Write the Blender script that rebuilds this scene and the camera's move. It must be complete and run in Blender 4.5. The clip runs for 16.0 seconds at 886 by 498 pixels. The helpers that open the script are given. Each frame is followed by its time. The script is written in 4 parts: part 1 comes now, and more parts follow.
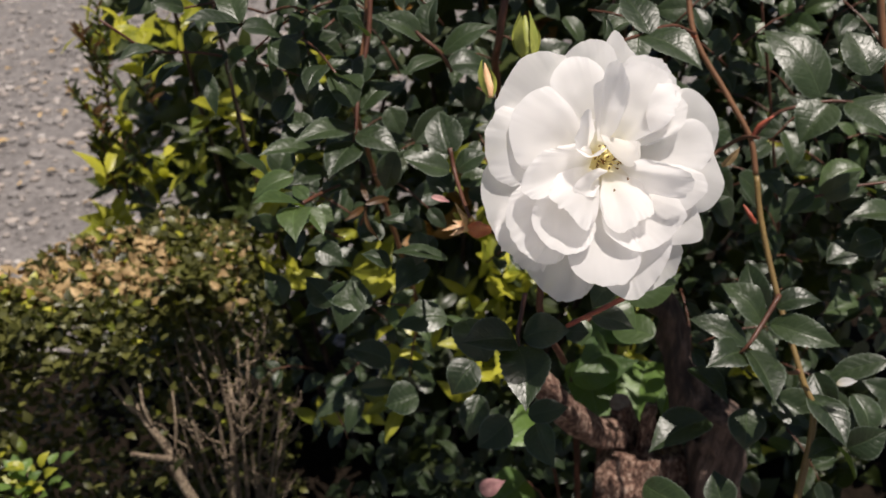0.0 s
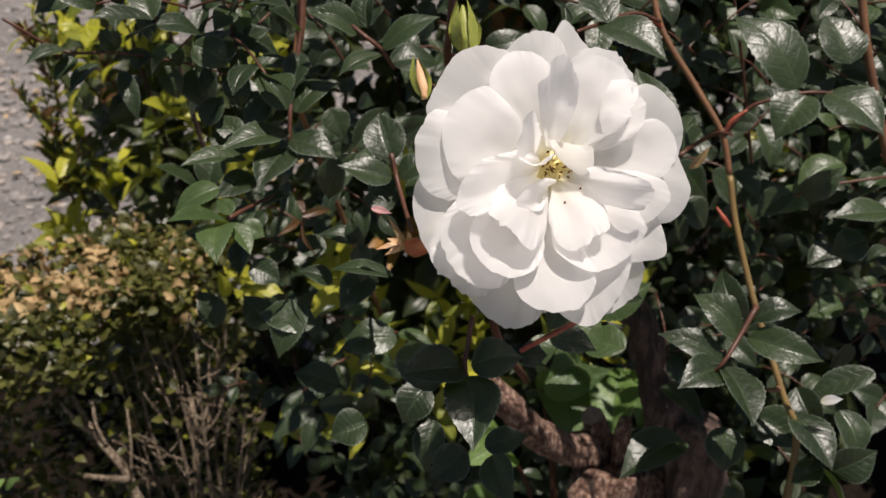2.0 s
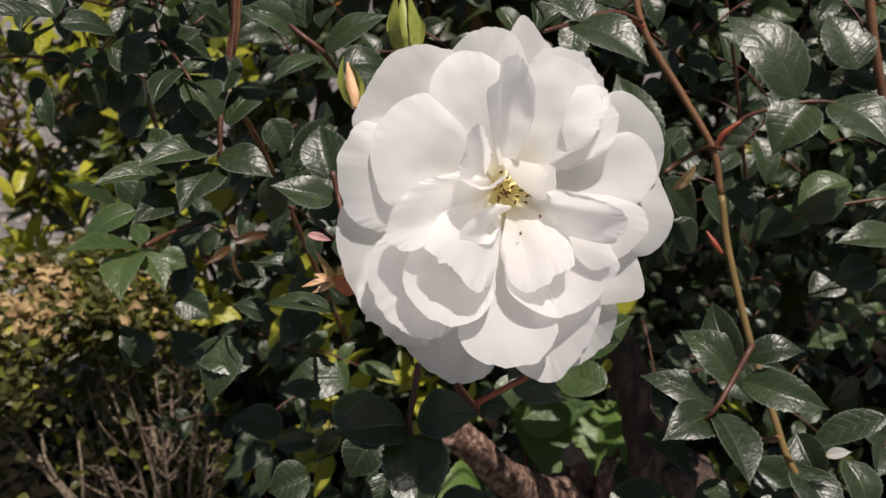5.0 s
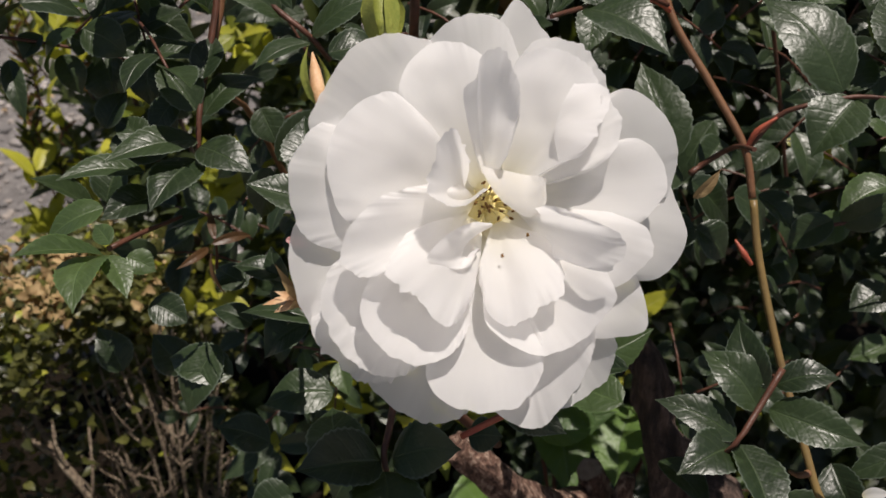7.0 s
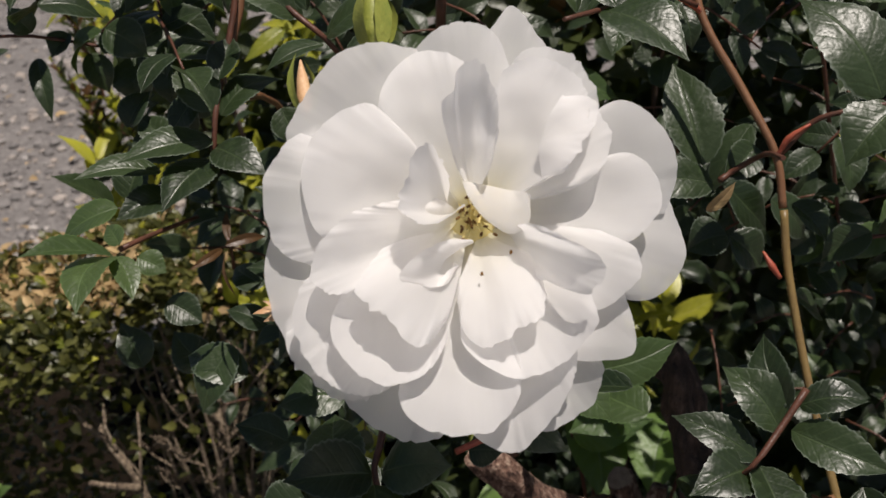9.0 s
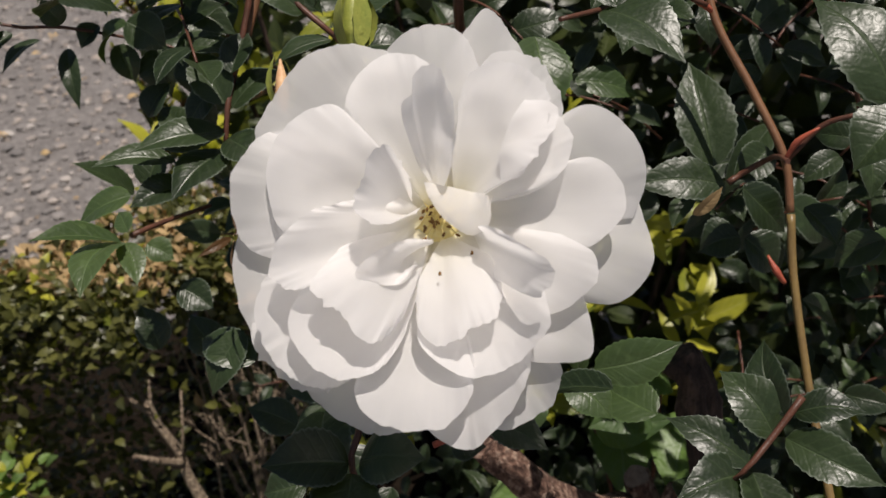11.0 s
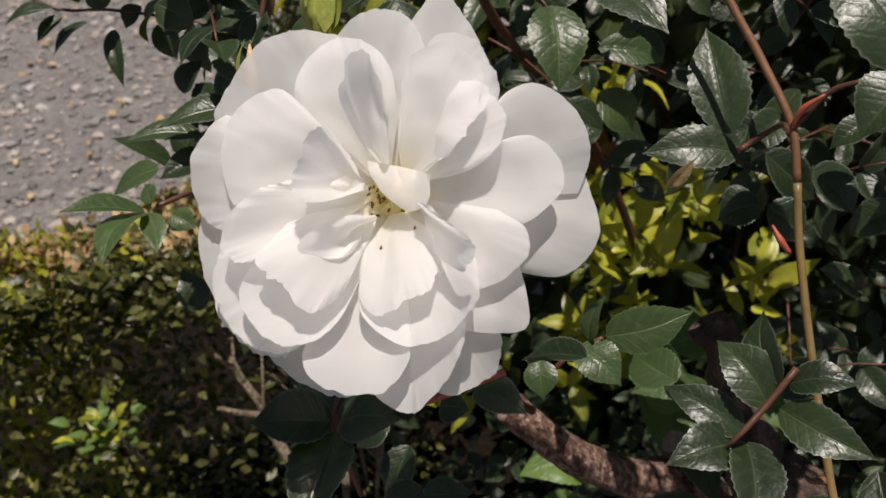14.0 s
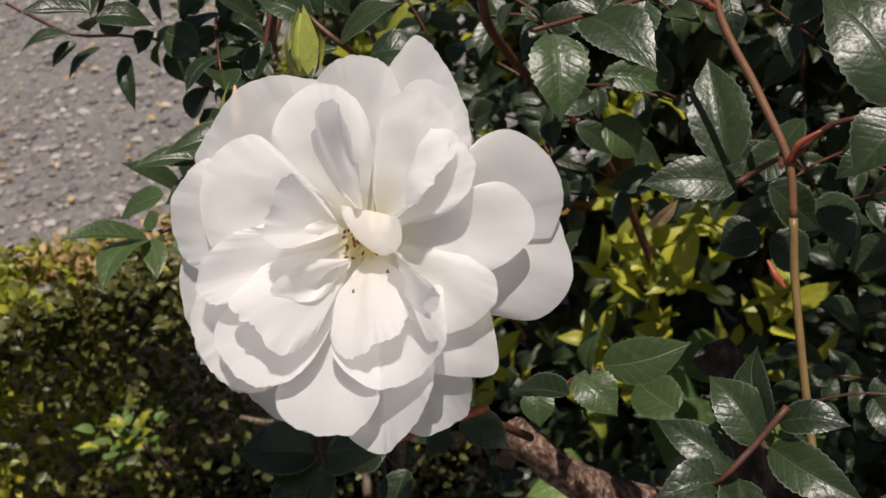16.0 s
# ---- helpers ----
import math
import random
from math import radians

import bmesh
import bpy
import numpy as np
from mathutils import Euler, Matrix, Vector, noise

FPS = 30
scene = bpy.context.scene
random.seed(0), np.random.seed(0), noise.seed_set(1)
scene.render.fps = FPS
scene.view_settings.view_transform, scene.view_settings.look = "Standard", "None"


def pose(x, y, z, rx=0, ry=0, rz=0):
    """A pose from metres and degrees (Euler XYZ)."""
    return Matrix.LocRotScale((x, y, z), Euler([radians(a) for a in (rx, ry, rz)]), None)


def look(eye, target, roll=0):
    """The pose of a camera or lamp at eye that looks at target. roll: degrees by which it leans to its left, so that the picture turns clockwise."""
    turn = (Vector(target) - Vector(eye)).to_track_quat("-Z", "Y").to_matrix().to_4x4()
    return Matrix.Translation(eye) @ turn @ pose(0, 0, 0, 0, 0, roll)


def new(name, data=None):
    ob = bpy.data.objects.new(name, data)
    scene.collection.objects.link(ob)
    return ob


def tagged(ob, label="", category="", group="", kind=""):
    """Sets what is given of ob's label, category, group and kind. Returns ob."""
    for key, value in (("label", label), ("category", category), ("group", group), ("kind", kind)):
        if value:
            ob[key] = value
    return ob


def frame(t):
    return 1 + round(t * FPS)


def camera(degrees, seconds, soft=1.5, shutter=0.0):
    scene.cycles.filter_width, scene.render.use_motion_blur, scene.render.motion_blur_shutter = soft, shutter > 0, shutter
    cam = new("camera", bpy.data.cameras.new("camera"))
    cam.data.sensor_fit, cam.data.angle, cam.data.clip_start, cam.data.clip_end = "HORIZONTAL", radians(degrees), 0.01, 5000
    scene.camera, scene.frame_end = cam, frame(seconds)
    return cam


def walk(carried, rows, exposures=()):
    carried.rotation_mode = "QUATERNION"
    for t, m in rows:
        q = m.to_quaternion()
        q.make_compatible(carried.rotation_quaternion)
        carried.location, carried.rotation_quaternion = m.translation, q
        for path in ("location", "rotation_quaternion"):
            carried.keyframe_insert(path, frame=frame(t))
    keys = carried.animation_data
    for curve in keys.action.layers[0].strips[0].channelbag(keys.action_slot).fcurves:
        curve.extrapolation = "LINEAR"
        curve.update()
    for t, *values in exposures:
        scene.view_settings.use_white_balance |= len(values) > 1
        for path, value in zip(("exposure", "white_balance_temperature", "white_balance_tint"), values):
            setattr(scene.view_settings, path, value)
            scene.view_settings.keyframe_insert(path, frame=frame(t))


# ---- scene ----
cam = camera(51.3, 16.0)
cam.data.dof.use_dof = True            # a phone lens close up: the far leaves go soft
cam.data.dof.focus_distance, cam.data.dof.aperture_fstop = 0.250, 30.0
METRES, EYE, TILT, LEAN, TURN = 0.24, 0.85, -30.0, 0.0, 0.0
ROWS = [
    (0.0, 0.0, 0.0, 0.0, -0.0, 0.0, -0.0),
    (0.5, 0.0114, 0.0417, 0.0119, -0.22, 0.0, 0.16),
    (1.0, 0.0453, 0.095, 0.0152, -0.47, -0.3, 0.53),
    (1.5, 0.0661, 0.1309, 0.0228, -0.53, -0.67, 0.99),
    (2.0, 0.0734, 0.1586, 0.0395, -0.83, -0.55, 1.28),
    (2.5, 0.0804, 0.1916, 0.0434, -1.15, -0.33, 1.68),
    (3.0, 0.0852, 0.2205, 0.0463, -1.43, -0.07, 1.93),
    (3.5, 0.0983, 0.258, 0.0519, -1.64, 0.21, 1.94),
    (4.0, 0.1131, 0.291, 0.056, -1.61, 0.31, 1.81),
    (6.5, 0.1966, 0.4597, 0.0967, 0.68, -0.94, 0.49),
    (7.0, 0.2135, 0.4883, 0.1088, 1.6, -1.35, 0.24),
    (7.5, 0.2235, 0.5, 0.1176, 2.68, -1.54, -0.15),
    (8.0, 0.2419, 0.5101, 0.1227, 3.83, -1.69, -0.34),
    (8.5, 0.261, 0.5167, 0.1222, 5.1, -2.01, -0.45),
    (9.0, 0.2925, 0.5185, 0.1332, 6.03, -2.1, -0.8),
    (11.5, 0.4154, 0.5133, 0.1532, 11.61, -3.62, -2.46),
    (12.0, 0.4477, 0.5041, 0.1602, 12.92, -4.37, -2.56),
    (12.5, 0.4735, 0.5079, 0.1676, 14.25, -4.91, -2.47),
    (13.0, 0.4916, 0.5138, 0.1708, 15.39, -5.16, -2.11),
    (13.5, 0.5244, 0.518, 0.1647, 16.48, -5.37, -2.15),
    (14.0, 0.5522, 0.5145, 0.1705, 17.57, -5.82, -1.76),
    (14.5, 0.5713, 0.5135, 0.1765, 18.27, -5.96, -1.58),
    (15.0, 0.5799, 0.5232, 0.1977, 18.92, -5.93, -1.7),
    (15.5, 0.5976, 0.5325, 0.2083, 19.52, -5.85, -1.89),
    (16.0, 0.6135, 0.5286, 0.2135, 20.1, -5.79, -2.2),
]
walk(cam, [(t, pose(0, 0, EYE, TILT, LEAN, TURN) @ pose(METRES * x, METRES * y, METRES * z, 90 + pitch, roll, yaw)) for t, x, y, z, yaw, pitch, roll in ROWS],
     exposures=[(0.0, 0.24, 6750, 15), (4.2, 0.12, 6750, 15), (7.0, 0.0, 6700, 14), (9.0, -0.04, 6700, 14), (16.0, 0.0, 6750, 14.5)])

# ---- light ----
SUN_AZ, SUN_EL = 118.0, 76.0          # degrees; azimuth from +y towards +x
sky_world = bpy.data.worlds.new("sky")
scene.world = sky_world
sky_world.use_nodes = True
wn = sky_world.node_tree
sky = wn.nodes.new("ShaderNodeTexSky")
sky.sky_type = "NISHITA"
sky.sun_disc = False
sky.sun_elevation, sky.sun_rotation = radians(SUN_EL), radians(SUN_AZ)
wn.links.new(sky.outputs[0], wn.nodes["Background"].inputs[0])
wn.nodes["Background"].inputs[1].default_value = 0.040
sun = new("sun", bpy.data.lights.new("sun", "SUN"))
sun.data.energy, sun.data.angle, sun.data.color = 5.0, radians(0.55), (1.0, 0.95, 0.88)
aim = Vector((math.sin(radians(SUN_AZ)) * math.cos(radians(SUN_EL)), math.cos(radians(SUN_AZ)) * math.cos(radians(SUN_EL)), math.sin(radians(SUN_EL))))
sun.matrix_world = look(aim * 10, (0, 0, 0))

# ---- materials ----


def nodes_of(name):
    m = bpy.data.materials.new(name)
    m.use_nodes = True
    return m, m.node_tree, m.node_tree.nodes["Principled BSDF"]


def ramp(nt, src, stops):
    r = nt.nodes.new("ShaderNodeValToRGB")
    while len(r.color_ramp.elements) < len(stops):
        r.color_ramp.elements.new(0.5)
    for e, (p, c) in zip(r.color_ramp.elements, stops):
        e.position, e.color = p, (*c, 1)
    nt.links.new(src, r.inputs[0])
    return r.outputs[0]


def noise_of(nt, scale, detail=4, rough=0.55, coords=None):
    n = nt.nodes.new("ShaderNodeTexNoise")
    n.inputs["Scale"].default_value, n.inputs["Detail"].default_value, n.inputs["Roughness"].default_value = scale, detail, rough
    if coords is None:
        tc = nt.nodes.new("ShaderNodeTexCoord")
        coords = tc.outputs["Object"]
    nt.links.new(coords, n.inputs["Vector"])
    return n.outputs["Fac"]


def mixed(nt, fac, a, b, blend="MIX"):
    n = nt.nodes.new("ShaderNodeMix")
    n.data_type, n.blend_type = "RGBA", blend
    for sock, v in ((n.inputs[0], fac), (n.inputs[6], a), (n.inputs[7], b)):
        if isinstance(v, (int, float)):
            sock.default_value = v
        elif isinstance(v, tuple):
            sock.default_value = (*v, 1)
        else:
            nt.links.new(v, sock)
    return n.outputs[2]


def maths(nt, op, a, b=0.0, c=0.0):
    n = nt.nodes.new("ShaderNodeMath")
    n.operation = op
    for sock, v in zip(n.inputs, (a, b, c)):
        if isinstance(v, (int, float)):
            sock.default_value = v
        else:
            nt.links.new(v, sock)
    return n.outputs[0]


def bump(nt, p, height, strength, dist):
    b = nt.nodes.new("ShaderNodeBump")
    b.inputs["Strength"].default_value, b.inputs["Distance"].default_value = strength, dist
    nt.links.new(height, b.inputs["Height"])
    nt.links.new(b.outputs[0], p.inputs["Normal"])


def translucent(nt, p, colour, amount):
    """Lets part of the light through a thin leaf or petal."""
    tr, mx = nt.nodes.new("ShaderNodeBsdfTranslucent"), nt.nodes.new("ShaderNodeMixShader")
    if isinstance(colour, tuple):
        tr.inputs[0].default_value = (*colour, 1)
    else:
        nt.links.new(colour, tr.inputs[0])
    mx.inputs[0].default_value = amount
    nt.links.new(p.outputs[0], mx.inputs[1])
    nt.links.new(tr.outputs[0], mx.inputs[2])
    nt.links.new(mx.outputs[0], nt.nodes["Material Output"].inputs[0])


def leaf_material(name, dark, light, vein, back, rough, through_amount, edge=None, relief=1.0, dapple=0.35):
    """A leaf with a midrib, side veins and a thin edge, by its own UV (u along, v across)."""
    m, nt, p = nodes_of(name)
    uv = nt.nodes.new("ShaderNodeUVMap")
    sep = nt.nodes.new("ShaderNodeSeparateXYZ")
    nt.links.new(uv.outputs[0], sep.inputs[0])
    u, v = sep.outputs[0], sep.outputs[1]
    across = maths(nt, "ABSOLUTE", maths(nt, "SUBTRACT", maths(nt, "MULTIPLY", v, 2.0), 1.0))
    info = nt.nodes.new("ShaderNodeObjectInfo")
    geo = nt.nodes.new("ShaderNodeNewGeometry")
    rnd = maths(nt, "FRACT", maths(nt, "ADD", info.outputs["Random"], geo.outputs["Random Per Island"]))
    big = noise_of(nt, 55, 3)
    fine = noise_of(nt, 420, 3)
    crinkle = noise_of(nt, 230, 2, 0.7)
    tone = maths(nt, "ADD", maths(nt, "MULTIPLY", rnd, 0.65), maths(nt, "MULTIPLY", big, 0.5))
    col = ramp(nt, tone, [(0.15, dark), (0.95, light)])
    # side veins run forward from the midrib
    wave = maths(nt, "SINE", maths(nt, "MULTIPLY", maths(nt, "SUBTRACT", u, maths(nt, "MULTIPLY", across, 0.22)), 44.0))
    ridge = maths(nt, "POWER", maths(nt, "MULTIPLY_ADD", wave, 0.5, 0.5), 7.0)
    mid = maths(nt, "SUBTRACT", 1.0, maths(nt, "MULTIPLY", across, 14.0))
    mid = maths(nt, "MAXIMUM", mid, 0.0)
    veins = maths(nt, "MAXIMUM", mid, maths(nt, "MULTIPLY", ridge, 0.22))
    col = mixed(nt, maths(nt, "MULTIPLY", veins, 0.55), col, vein)
    if edge:
        rim = maths(nt, "MAXIMUM", maths(nt, "MULTIPLY", maths(nt, "SUBTRACT", across, 0.90), 9.0), 0.0)
        col = mixed(nt, maths(nt, "MULTIPLY", rim, 0.8), col, edge)
    # dapple scatters random spots, 1.7 times the pale tone, over the base colour
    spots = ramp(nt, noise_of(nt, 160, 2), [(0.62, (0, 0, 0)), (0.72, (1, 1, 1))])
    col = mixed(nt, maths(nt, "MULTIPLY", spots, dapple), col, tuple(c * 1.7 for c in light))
    nt.links.new(col, p.inputs["Base Color"])
    nt.links.new(maths(nt, "MULTIPLY_ADD", fine, 0.22, rough - 0.08), p.inputs["Roughness"])
    p.inputs["Specular IOR Level"].default_value = 0.5
    height = maths(nt, "ADD", maths(nt, "MULTIPLY", veins, -1.0), maths(nt, "ADD", maths(nt, "ADD", maths(nt, "MULTIPLY", fine, 0.5), maths(nt, "MULTIPLY", crinkle, 1.3)), maths(nt, "MULTIPLY", big, 1.2)))
    bump(nt, p, height, 0.42 * relief, 0.0007)
    translucent(nt, p, back, through_amount)
    return m


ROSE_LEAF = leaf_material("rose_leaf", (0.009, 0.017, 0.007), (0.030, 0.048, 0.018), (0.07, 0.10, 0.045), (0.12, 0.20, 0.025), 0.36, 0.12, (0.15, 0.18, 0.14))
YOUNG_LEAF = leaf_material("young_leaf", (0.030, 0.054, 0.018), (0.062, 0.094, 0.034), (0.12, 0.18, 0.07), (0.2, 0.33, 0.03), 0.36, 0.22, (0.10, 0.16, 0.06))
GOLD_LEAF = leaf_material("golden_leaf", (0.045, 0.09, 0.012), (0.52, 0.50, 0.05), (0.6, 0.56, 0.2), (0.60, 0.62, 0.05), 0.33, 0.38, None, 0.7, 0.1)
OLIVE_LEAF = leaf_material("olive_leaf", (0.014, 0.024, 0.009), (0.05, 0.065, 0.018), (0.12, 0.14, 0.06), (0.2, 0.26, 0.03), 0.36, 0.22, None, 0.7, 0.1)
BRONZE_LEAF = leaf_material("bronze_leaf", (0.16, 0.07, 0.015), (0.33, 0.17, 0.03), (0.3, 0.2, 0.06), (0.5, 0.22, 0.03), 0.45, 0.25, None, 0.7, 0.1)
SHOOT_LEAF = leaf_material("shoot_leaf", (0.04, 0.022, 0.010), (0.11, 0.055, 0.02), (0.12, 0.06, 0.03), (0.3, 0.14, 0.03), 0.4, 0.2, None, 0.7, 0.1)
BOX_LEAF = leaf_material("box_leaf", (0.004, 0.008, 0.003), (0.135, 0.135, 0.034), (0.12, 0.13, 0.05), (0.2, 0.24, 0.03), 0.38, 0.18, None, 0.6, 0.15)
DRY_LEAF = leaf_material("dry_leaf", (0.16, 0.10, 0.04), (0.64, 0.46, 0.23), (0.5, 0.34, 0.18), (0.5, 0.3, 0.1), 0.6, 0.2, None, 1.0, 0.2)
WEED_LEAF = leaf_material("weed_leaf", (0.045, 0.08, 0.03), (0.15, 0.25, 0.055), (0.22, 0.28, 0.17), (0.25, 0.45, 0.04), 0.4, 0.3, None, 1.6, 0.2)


def petal_material():
    m, nt, p = nodes_of("white_petal")
    uv = nt.nodes.new("ShaderNodeUVMap")
    sep = nt.nodes.new("ShaderNodeSeparateXYZ")
    nt.links.new(uv.outputs[0], sep.inputs[0])
    tint = ramp(nt, sep.outputs[0], [(0.0, (0.82, 0.74, 0.40)), (0.14, (0.88, 0.85, 0.70)), (0.26, (0.92, 0.90, 0.82)), (0.46, (0.945, 0.935, 0.91)), (1.0, (0.955, 0.948, 0.945))])
    mapping = nt.nodes.new("ShaderNodeMapping")
    mapping.inputs["Scale"].default_value = (1.2, 26.0, 1.0)
    nt.links.new(uv.outputs[0], mapping.inputs[0])
    rays = noise_of(nt, 3.0, 3, 0.6, mapping.outputs[0])
    soft = noise_of(nt, 90, 3)
    col = mixed(nt, 0.06, tint, ramp(nt, rays, [(0.3, (0.66, 0.63, 0.58)), (0.7, (0.95, 0.94, 0.93))]))
    nt.links.new(col, p.inputs["Base Color"])
    p.inputs["Roughness"].default_value = 0.62
    p.inputs["Specular IOR Level"].default_value = 0.25
    bump(nt, p, maths(nt, "ADD", maths(nt, "MULTIPLY", rays, 0.16), soft), 0.16, 0.0006)
    translucent(nt, p, (0.985, 0.975, 0.965), 0.60)
    # a thin petal also lets a little light straight through
    clear, mx = nt.nodes.new("ShaderNodeBsdfTransparent"), nt.nodes.new("ShaderNodeMixShader")
    clear.inputs[0].default_value = (1.0, 0.98, 0.97, 1)
    mx.inputs[0].default_value = 0.12
    nt.links.new(nt.nodes["Material Output"].inputs[0].links[0].from_socket, mx.inputs[1])
    nt.links.new(clear.outputs[0], mx.inputs[2])
    nt.links.new(mx.outputs[0], nt.nodes["Material Output"].inputs[0])
    return m


PETAL = petal_material()


def plain(name, a, b, scale, rough, strength=0.4, dist=0.001, spec=0.4):
    m, nt, p = nodes_of(name)
    n1, n2 = noise_of(nt, scale, 4), noise_of(nt, scale * 7, 3)
    fac = maths(nt, "ADD", maths(nt, "MULTIPLY", n1, 0.7), maths(nt, "MULTIPLY", n2, 0.3))
    nt.links.new(ramp(nt, fac, [(0.3, a), (0.7, b)]), p.inputs["Base Color"])
    p.inputs["Roughness"].default_value = rough
    p.inputs["Specular IOR Level"].default_value = spec
    bump(nt, p, fac, strength, dist)
    return m


def bark_material(name, a, b, c, stretch=(1.0, 1.0, 0.16), scale=150):
    m, nt, p = nodes_of(name)
    tc = nt.nodes.new("ShaderNodeTexCoord")
    mp = nt.nodes.new("ShaderNodeMapping")
    mp.inputs["Scale"].default_value = stretch
    nt.links.new(tc.outputs["Object"], mp.inputs[0])
    strip = noise_of(nt, scale, 5, 0.65, mp.outputs[0])
    patch = noise_of(nt, 38, 3)
    fine = noise_of(nt, 700, 3)
    col = ramp(nt, strip, [(0.38, a), (0.51, b), (0.64, c)])
    col = mixed(nt, maths(nt, "MULTIPLY", patch, 0.45), col, a)
    nt.links.new(col, p.inputs["Base Color"])
    p.inputs["Roughness"].default_value = 0.85
    bump(nt, p, maths(nt, "ADD", strip, maths(nt, "MULTIPLY", fine, 0.3)), 1.0, 0.005)
    return m


BARK = bark_material("rose_bark", (0.06, 0.028, 0.018), (0.24, 0.13, 0.09), (0.56, 0.40, 0.30), (1.0, 1.0, 0.55), 330)
DARK_BARK = bark_material("dark_bark", (0.018, 0.011, 0.008), (0.065, 0.038, 0.028), (0.17, 0.11, 0.085))
TWIG = bark_material("dry_twig", (0.14, 0.10, 0.07), (0.33, 0.25, 0.17), (0.52, 0.42, 0.30), (1, 1, 1), 300)
CANE = plain("young_cane", (0.12, 0.055, 0.03), (0.21, 0.105, 0.05), 60, 0.42)
CANE_GREEN = plain("cane_straw", (0.12, 0.075, 0.032), (0.22, 0.15, 0.05), 60, 0.42)
STALK = plain("red_stalk", (0.055, 0.025, 0.016), (0.13, 0.05, 0.03), 200, 0.45)
RED = plain("red_shoot", (0.28, 0.05, 0.035), (0.42, 0.12, 0.06), 200, 0.45)
CUT = plain("cut_wood", (0.17, 0.11, 0.075), (0.36, 0.27, 0.20), 300, 0.8)
SEPAL = plain("sepal_green", (0.16, 0.20, 0.035), (0.32, 0.33, 0.07), 200, 0.5)
BUD = plain("bud_blush", (0.50, 0.26, 0.12), (0.72, 0.52, 0.32), 250, 0.55)
HIP = plain("hip_red", (0.30, 0.065, 0.035), (0.50, 0.20, 0.07), 300, 0.45)
PINK = plain("pink_petal", (0.22, 0.09, 0.10), (0.42, 0.24, 0.22), 200, 0.6)
STAMEN = plain("stamen_gold", (0.80, 0.64, 0.20), (0.90, 0.80, 0.42), 900, 0.6)
ANTHER = plain("anther_brown", (0.11, 0.045, 0.010), (0.26, 0.13, 0.025), 2500, 0.7)
# earth taken down to near black: the shade under the shrubs is in its colour
SHADED_SOIL = plain("shaded_soil", (0.005, 0.004, 0.003), (0.018, 0.013, 0.009), 90, 1.0, 1.0, 0.006, 0.05)


def gravel_material(name, lo, hi, grain):
    m, nt, p = nodes_of(name)
    tc = nt.nodes.new("ShaderNodeTexCoord")
    vo = nt.nodes.new("ShaderNodeTexVoronoi")
    vo.inputs["Scale"].default_value = grain
    nt.links.new(tc.outputs["Object"], vo.inputs["Vector"])
    sep = nt.nodes.new("ShaderNodeSeparateColor")
    nt.links.new(vo.outputs["Color"], sep.inputs[0])
    n = noise_of(nt, 6, 5)
    fine = noise_of(nt, 400, 3)
    fac = maths(nt, "ADD", maths(nt, "MULTIPLY", sep.outputs[0], 0.45), maths(nt, "ADD", maths(nt, "MULTIPLY", n, 0.4), maths(nt, "MULTIPLY", fine, 0.2)))
    nt.links.new(ramp(nt, fac, [(0.25, lo), (0.85, hi)]), p.inputs["Base Color"])
    p.inputs["Roughness"].default_value = 0.9
    bump(nt, p, maths(nt, "SUBTRACT", fine, vo.outputs["Distance"]), 0.8, 0.004)
    return m


GROUND = gravel_material("gravel_bed", (0.11, 0.10, 0.094), (0.25, 0.232, 0.22), 120)
m_, nt_, p_ = nodes_of("gravel_stone")
geo_ = nt_.nodes.new("ShaderNodeNewGeometry")
nt_.links.new(mixed(nt_, 0.3, ramp(nt_, geo_.outputs["Random Per Island"], [(0.0, (0.09, 0.085, 0.083)), (0.5, (0.24, 0.222, 0.208)), (0.85, (0.36, 0.30, 0.25)), (1.0, (0.50, 0.47, 0.44))]),
                    ramp(nt_, noise_of(nt_, 160, 3), [(0.3, (0.15, 0.135, 0.127)), (0.7, (0.33, 0.31, 0.295))])), p_.inputs["Base Color"])
p_.inputs["Roughness"].default_value = 0.85
STONE = m_

# ---- builders ----


def mesh_from(name, verts, faces, material, uvs=None, smooth=True):
    me = bpy.data.meshes.new(name)
    me.from_pydata([tuple(v) for v in verts], [], faces)
    if uvs is not None:
        lay = me.uv_layers.new(name="UVMap")
        idx = np.zeros(len(me.loops), dtype=np.int32)
        me.loops.foreach_get("vertex_index", idx)
        lay.data.foreach_set("uv", np.asarray(uvs, dtype=np.float32)[idx].ravel())
    if smooth:
        me.polygons.foreach_set("use_smooth", [True] * len(me.polygons))
    for m in (material if isinstance(material, (list, tuple)) else [material]):
        me.materials.append(m)
    me.update()
    return me


def part(name, me, parent, label=""):
    ob = new(name, me)
    ob.parent = parent
    if label:
        tagged(ob, label)
    return ob


def thing(name, label, category, at=(0, 0, 0), group="", kind=""):
    ob = new(name)
    ob.empty_display_size = 0.02
    ob.location = at
    return tagged(ob, label, category, group, kind)


def smooth_line(points, steps):
    """Catmull-Rom through the points."""
    p = [Vector(q) for q in points]
    p = [p[0] * 2 - p[1]] + p + [p[-1] * 2 - p[-2]]
    out = []
    for i in range(1, len(p) - 2):
        for k in range(steps):
            t = k / steps
            a, b, c, d = p[i - 1], p[i], p[i + 1], p[i + 2]
            out.append(0.5 * (2 * b + (c - a) * t + (2 * a - 5 * b + 4 * c - d) * t * t + (3 * b - a - 3 * c + d) * t ** 3))
    out.append(p[-2])
    return out


